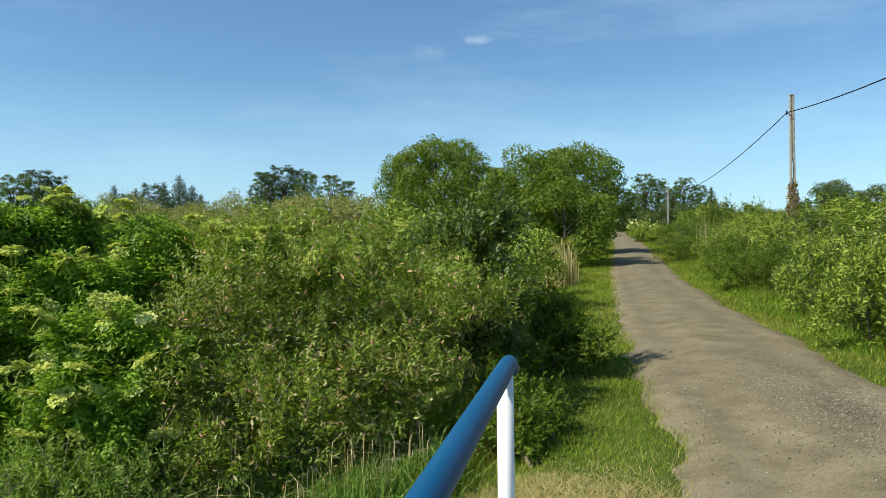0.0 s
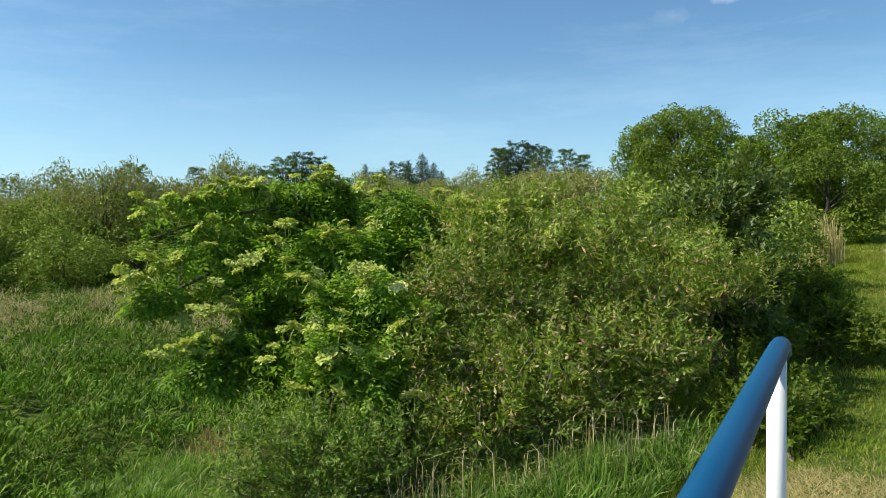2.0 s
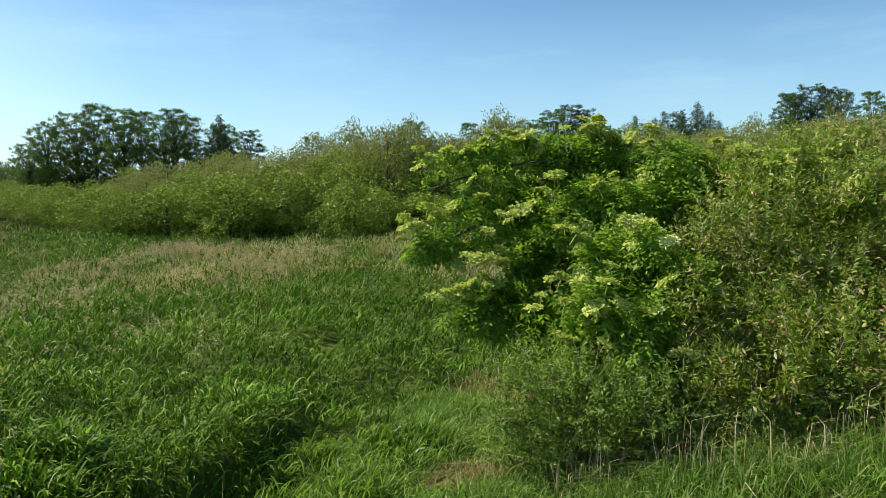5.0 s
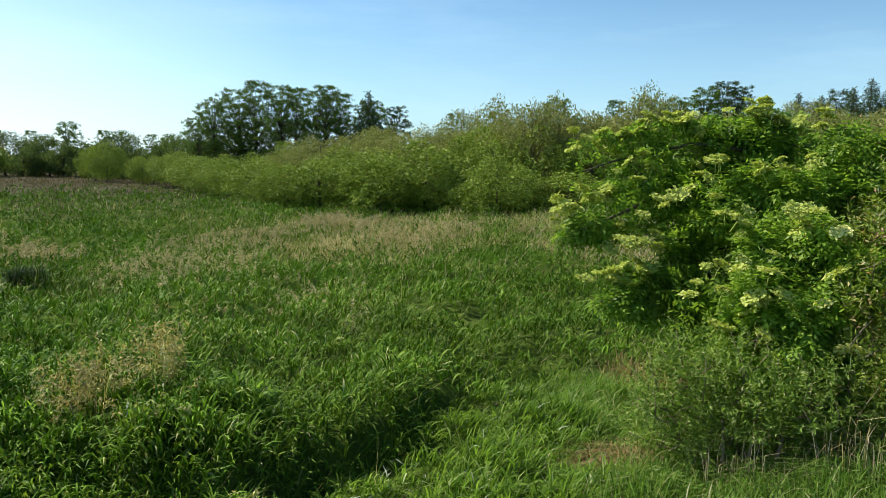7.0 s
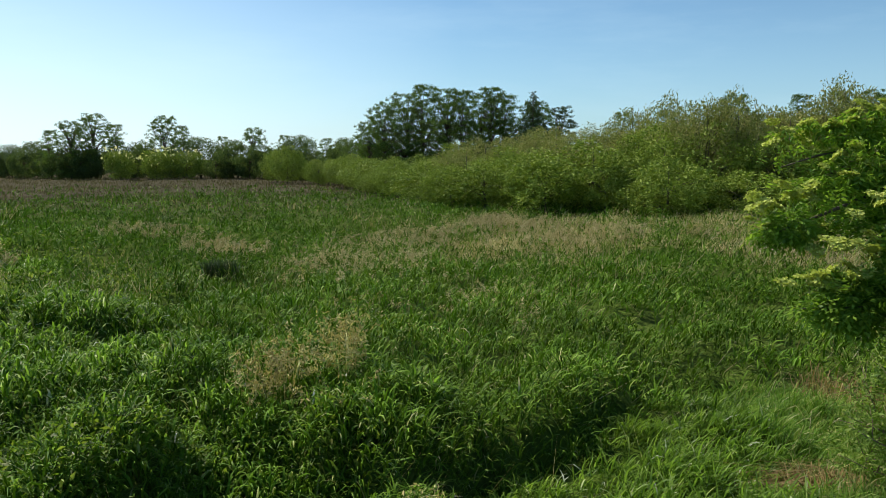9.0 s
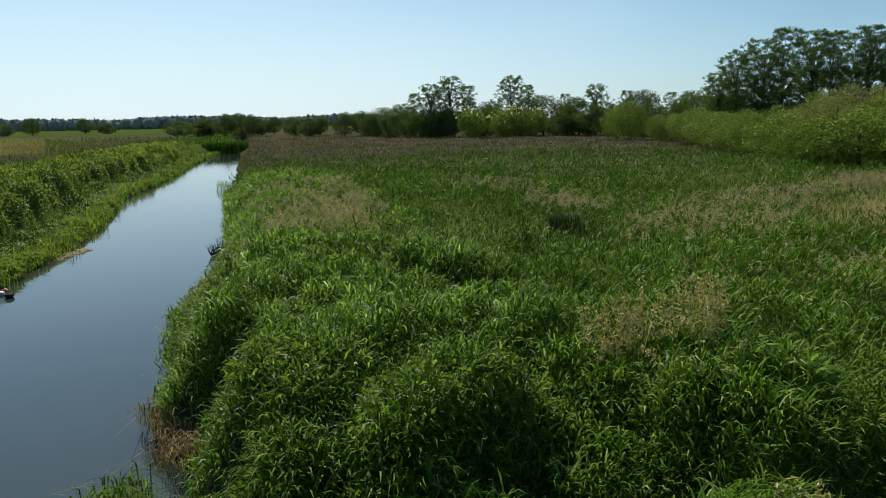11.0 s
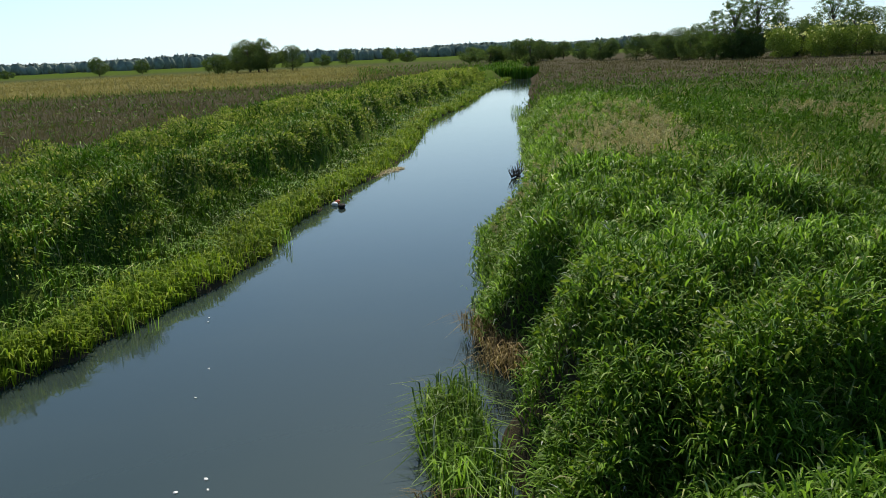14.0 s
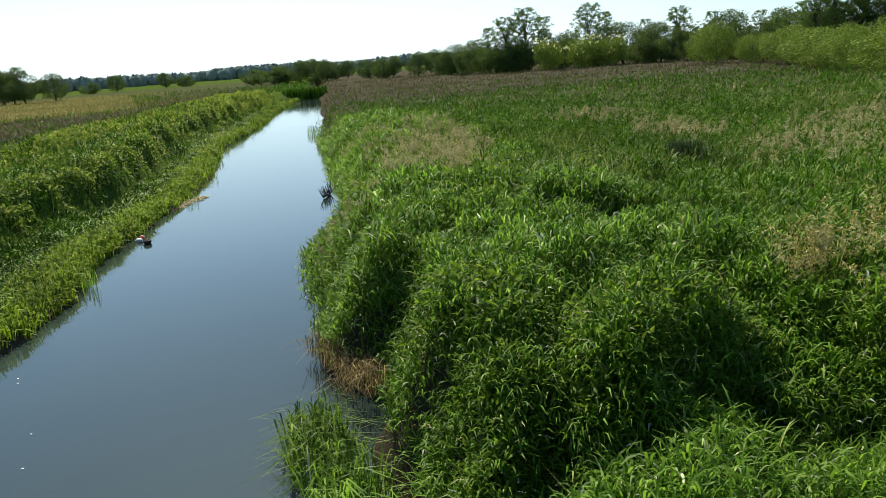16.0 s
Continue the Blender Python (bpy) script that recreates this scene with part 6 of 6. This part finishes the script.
for i, (cx, cy, zz) in enumerate([(-8.5, -5.15, -2.4), (-8.9, -5.6, -2.4), (-9.3, -5.95, -2.45), (-7.9, -4.85, -2.3), (-4.9, -4.0, -2.4)]):
    straw_tuft(cx, cy, 0.3, 130, 0.36, 500 + i, "brown dead grass hanging on the bank edge", mat=DEAD, lean=(0.4, 1.3), z=zz)
straw_tuft(-2.95, 23.5, 0.9, 700, 1.5, 242, "pale dry reeds standing beside the road", lean=(0.02, 0.25), width=(0.012, 0.022))
straw_tuft(-2.3, 22.0, 0.7, 350, 1.2, 243, "pale dry reeds standing beside the road", lean=(0.02, 0.25), width=(0.012, 0.022))
straw_tuft(-18.7, -0.9, 0.42, 800, 0.75, 244, "dark green tussock standing out of the meadow", mat=NEEDLE, lean=(0.05, 0.45), width=(0.015, 0.03), name="dark_tussock")
g = np.random.default_rng(257)
for i in range(14):
    k = g.random()
    straw_tuft(-4.3 + 2.6 * k + g.normal(0, 0.12), 3.95 + 1.6 * k + g.normal(0, 0.14), 0.14, 12, g.uniform(0.45, 0.75), 270 + i, "dry leaning stalks under the bush", mat=PALE, lean=(0.05, 0.6), width=(0.004, 0.007), name="dry_stalks", group="dry stalks")
for i, (cx, cy) in enumerate([(-2.2, 5.45), (-2.32, 5.38), (-2.08, 5.55), (-3.2, 4.7), (-3.35, 4.62), (-2.75, 4.8), (-1.75, 5.75), (-4.6, 4.0)]):
    straw_tuft(cx, cy, 0.17, 11, 0.78, 250 + i, "dry leaning stalks under the bush", mat=STRAW, lean=(0.1, 0.5), width=(0.003, 0.006), name="dry_stalks", group="dry stalks")
g = np.random.default_rng(255)
for i in range(26):
    cx, cy = -4.4 + 0.108 * i + g.normal(0, 0.12), 3.9 + 0.068 * i + g.normal(0, 0.16)
    straw_tuft(cx, cy, 0.3, 240, g.uniform(0.3, 0.5), 400 + i, "tall green grass tuft in front of the bushes", mat=ROUGH, lean=(0.1, 1.1), width=(0.005, 0.010), name="tall_grass_tuft", group="tall grass tufts")
for i, (s0, d0, c, hh) in enumerate([(0.75, 1.0, 260, 0.5), (0.3, 0.95, 320, 0.55), (-0.15, 0.85, 320, 0.55), (-0.6, 0.7, 320, 0.6), (-1.0, 0.55, 260, 0.55), (40.5, 0.05, 160, 0.7)]):
    q = CR_O + s0 * CR_D + (np.interp(s0, *np.array(NEAR_BANK).T) + d0) * CR_N
    straw_tuft(q[0], q[1], 0.36 if s0 < 10 else 0.6, c * 2 // 3, hh, 260 + i, "green reeds growing out of the water at the bank", mat=LUSH, lean=(0.1, 1.1), width=(0.012, 0.02), z=WATER - 0.05, name="water_reeds", group="water reeds")
for i in range(16):
    s0 = 3 + 5.2 * i
    q = CR_O + s0 * CR_D + (np.interp(s0, *np.array(FAR_BANK).T) - 0.12) * CR_N
    straw_tuft(q[0], q[1], 0.35, 26, 0.5, 280 + i, "thin reeds standing in the water's edge", mat=LUSH, lean=(0.05, 0.4), width=(0.01, 0.016), z=WATER - 0.05, name="water_reeds", group="water reeds")
for i in range(7):
    q = CR_O + (97 + 0.6 * (i % 3)) * CR_D + (-2 + 0.8 * i) * CR_N
    straw_tuft(q[0], q[1], 0.7, 160, 1.7, 300 + i, "tall green reeds closing the end of the stream", mat=GRASS, lean=(0.02, 0.25), width=(0.06, 0.12), z=WATER, name="reed_stand", group="reed stands")

# short verge grass on both sides of the road
g = np.random.default_rng(310)
n = 230000
y = 2.8 + 60 * g.random(n) ** 2.9
xl, xr = road_sides(y)
left = g.random(n) < 0.62
d = g.random(n) ** 0.9 * 2.7 - 0.16
x = np.where(left, xl - d, xr + d * 0.8)
ragged = field(x, y, 0.35, 53) * 0.25
ok = (d > ragged * 0.7 - 0.18) & ~((x > -0.75) & (y < 2.9))
straw_p = np.exp(-(((x + 0.5) / 1.2) ** 4 + ((y - 4.9) / 0.85) ** 4))
straw_p = np.maximum(straw_p, 0.55 * np.exp(-(d / 0.45) ** 2) * ramp(field(x, y, 1.4, 60), 0.35, 0.6) * left)
dryv = g.random(n) < straw_p * 0.95
x1, y1, d1 = x[ok & ~dryv], y[ok & ~dryv], d[ok & ~dryv]
hv = (0.04 + 0.11 * ramp(d1, 0.6, 2.2) + 0.05 * field(x1, y1, 0.8, 54)) * g.uniform(0.6, 1.3, len(x1)) * (1 + 0.02 * y1)
stuff("verge_grass", blades(np.stack([x1, y1, land(x1, y1) - 0.01], 1), hv, 0.0045 + 0.0007 * y1, g.uniform(0.2, 0.9, len(x1)), 311, 0.7, None, 1), VERGE, "short yellow-green grass on the road verge", "grass")
a_, q_ = g.uniform(0, 6.283, 16000), np.sqrt(g.random(16000))
x2, y2 = np.append(x[ok & dryv], -0.75 + (0.9 + 0.35 * np.sin(3 * a_)) * q_ * np.cos(a_)), np.append(y[ok & dryv], 4.6 + 1.0 * q_ * np.sin(a_))
keep2 = x2 < road_sides(y2)[0] - 0.05
x2, y2 = x2[keep2], y2[keep2]
stuff("mown_straw", blades(np.stack([x2, y2, land(x2, y2) - 0.005], 1), g.uniform(0.02, 0.075, len(x2)), np.full(len(x2), 0.005), g.uniform(0.8, 2.2, len(x2)), 312, 0.5, None, 1), STRAW, "flattened mown straw at the end of the railing", "dry grass")

# tall weeds on the bank across the road
n = 60000
y = 7 + 60 * g.random(n) ** 1.8
xr = road_sides(y)[1]
d = 0.6 + 7 * g.random(n) ** 1.5
x = xr + d
hv = (0.12 + 0.4 * field(x, y, 1.6, 55)) * ramp(d, 0.5, 2.6) * g.uniform(0.5, 1.2, n) + 0.10
stuff("bank_weeds", blades(np.stack([x, y, land(x, y) - 0.02], 1), hv, 0.010 + 0.0009 * y, g.uniform(0.1, 0.6, n), 313, 0.6, None, 1), GRASS, "tall green weeds on the bank beside the road", "weeds")

# dry stalks left standing among the bank weeds
g = np.random.default_rng(315)
for i in range(22):
    yy = 10.5 + 26 * (i / 21) ** 1.3
    xx = float(road_sides(yy)[1]) + g.uniform(1.6, 4.6)
    straw_tuft(xx, yy, 0.5, 9, g.uniform(1.3, 2.0), 330 + i, "dry tan stalks standing among the green weeds", mat=PALE, lean=(0.03, 0.35), width=(0.006, 0.011), name="dry_stalks", group="roadside dry stalks", plume=0.04)
straw_tuft(2.35, 6.4, 0.22, 160, 0.12, 360, "small tuft of grass growing through the gravel", mat=VERGE, lean=(0.2, 0.9), width=(0.005, 0.009), name="road_grass_tuft", group="")

# gravel on the road
g = np.random.default_rng(320)
n = 12000
y = np.where(g.random(n) < 0.8, g.normal(7.6, 1.2, n), 4 + 30 * g.random(n) ** 2)
xl, xr = road_sides(y)
k = np.where(g.random(n) < 0.8, g.normal(0.70, 0.15, n), g.random(n))
ok = (k > 0) & (k < 1) & (y > 3)
x, y = (xl + (xr - xl) * k)[ok], y[ok]
n = len(x)
size = 0.004 + 0.009 * g.random(n) ** 2.2
wide_l, wide_r = road_sides(y)
z = road_top(x, y, (x - wide_l + 0.2) / (wide_r - wide_l + 0.4)) + 0.2 * size
c = np.stack([x, y, z], 1)
d = g.normal(size=(n, 6, 3)) * 0.15
octa = np.array([[1, 0, 0], [0, 1, 0], [-1, 0, 0], [0, -1, 0], [0, 0, 0.7], [0, 0, -0.7]])
v = (c[:, None] + (octa + d) * size[:, None, None]).reshape(-1, 3)
a = np.arange(n)[:, None] * 6
f = np.concatenate([a + [[i, (i + 1) % 4, 4]] for i in range(4)] + [a + [[(i + 1) % 4, i, 5]] for i in range(4)])
stuff("road_gravel", (v, f), STONE, "loose pale gravel on the dirt road", "gravel")

# ---- things in and at the water ----
def stump():
    ob = base("broken_stump", -21.8, -11.55, WATER - 0.1, "dark broken branch with twigs sticking out of the water", "branch")
    g = np.random.default_rng(330)
    limb = part("branch", tube([(-0.5, -0.1, 0.05), (-0.1, 0.0, 0.16), (0.35, 0.12, 0.22)], [0.05, 0.04, 0.02], 7), DARKWOOD, ob)
    for i in range(22):
        a, k = g.uniform(0, 6.28), g.uniform(-0.45, 0.35)
        e = g.uniform(0.05, 0.2)
        part("twig", tube([(k, 0.1 * k, 0.12), (k + 0.5 * e * math.cos(a), 0.5 * e * math.sin(a), 0.28), (k + e * math.cos(a + 0.5), e * math.sin(a + 0.5), g.uniform(0.32, 0.62))], [0.017, 0.012, 0.005], 5), DARKWOOD, limb)


stump()


def lump(name, x, y, z, r, mat, label, category, seed, flat=0.6):
    g = np.random.default_rng(seed)
    bm = bmesh.new()
    bmesh.ops.create_icosphere(bm, subdivisions=2, radius=r)
    for v in bm.verts:
        k = 1 + 0.35 * noise.noise(v.co * (2.2 / r) + Vector((seed, 0, 0)))
        v.co = Vector((v.co.x * k, v.co.y * k * 0.7, v.co.z * k * flat))
    ob = part(name, bm, mat)
    ob.matrix_world = pose(x, y, z, 0, 0, g.uniform(0, 180))
    return tagged(ob, label, category)


lump("crumpled_bag", -16.1, -14.2, WATER + 0.04, 0.11, LITTER_W, "crumpled white plastic bag at the water's edge", "litter", 1)
lump("orange_wrapper", -16.35, -14.3, WATER + 0.05, 0.10, LITTER_R, "faded orange wrapper caught on the bank", "litter", 2)
lump("dark_float", -15.9, -13.8, WATER + 0.05, 0.13, DARKWOOD, "dark wet lump of wood in the shallows", "driftwood", 3)
for i, (x, y, r) in enumerate([(-20.5, -16.25, 0.35), (-21.1, -16.35, 0.38), (-21.7, -16.3, 0.3), (-22.2, -16.35, 0.25)]):
    straw_tuft(x, y, r, 190, 0.05, 520 + i, "pale mat of dry stems floating at the bank", mat=PALE, lean=(1.5, 5.0), width=(0.008, 0.02), z=WATER + 0.005, name="dry_scum", group="floating dry stems")
for i, (x, y) in enumerate([(-6.73, -8.66), (-6.03, -8.11), (-4.82, -6.56), (-4.52, -6.64), (-4.7, -6.4), (-8.14, -10.24), (-8.0, -10.1)]):
    lump("foam_fleck", x, y, WATER + 0.004, 0.028 if i in (2, 3) else 0.018, LITTER_W, "small white fleck of foam on the water", "foam", 20 + i, 0.3)
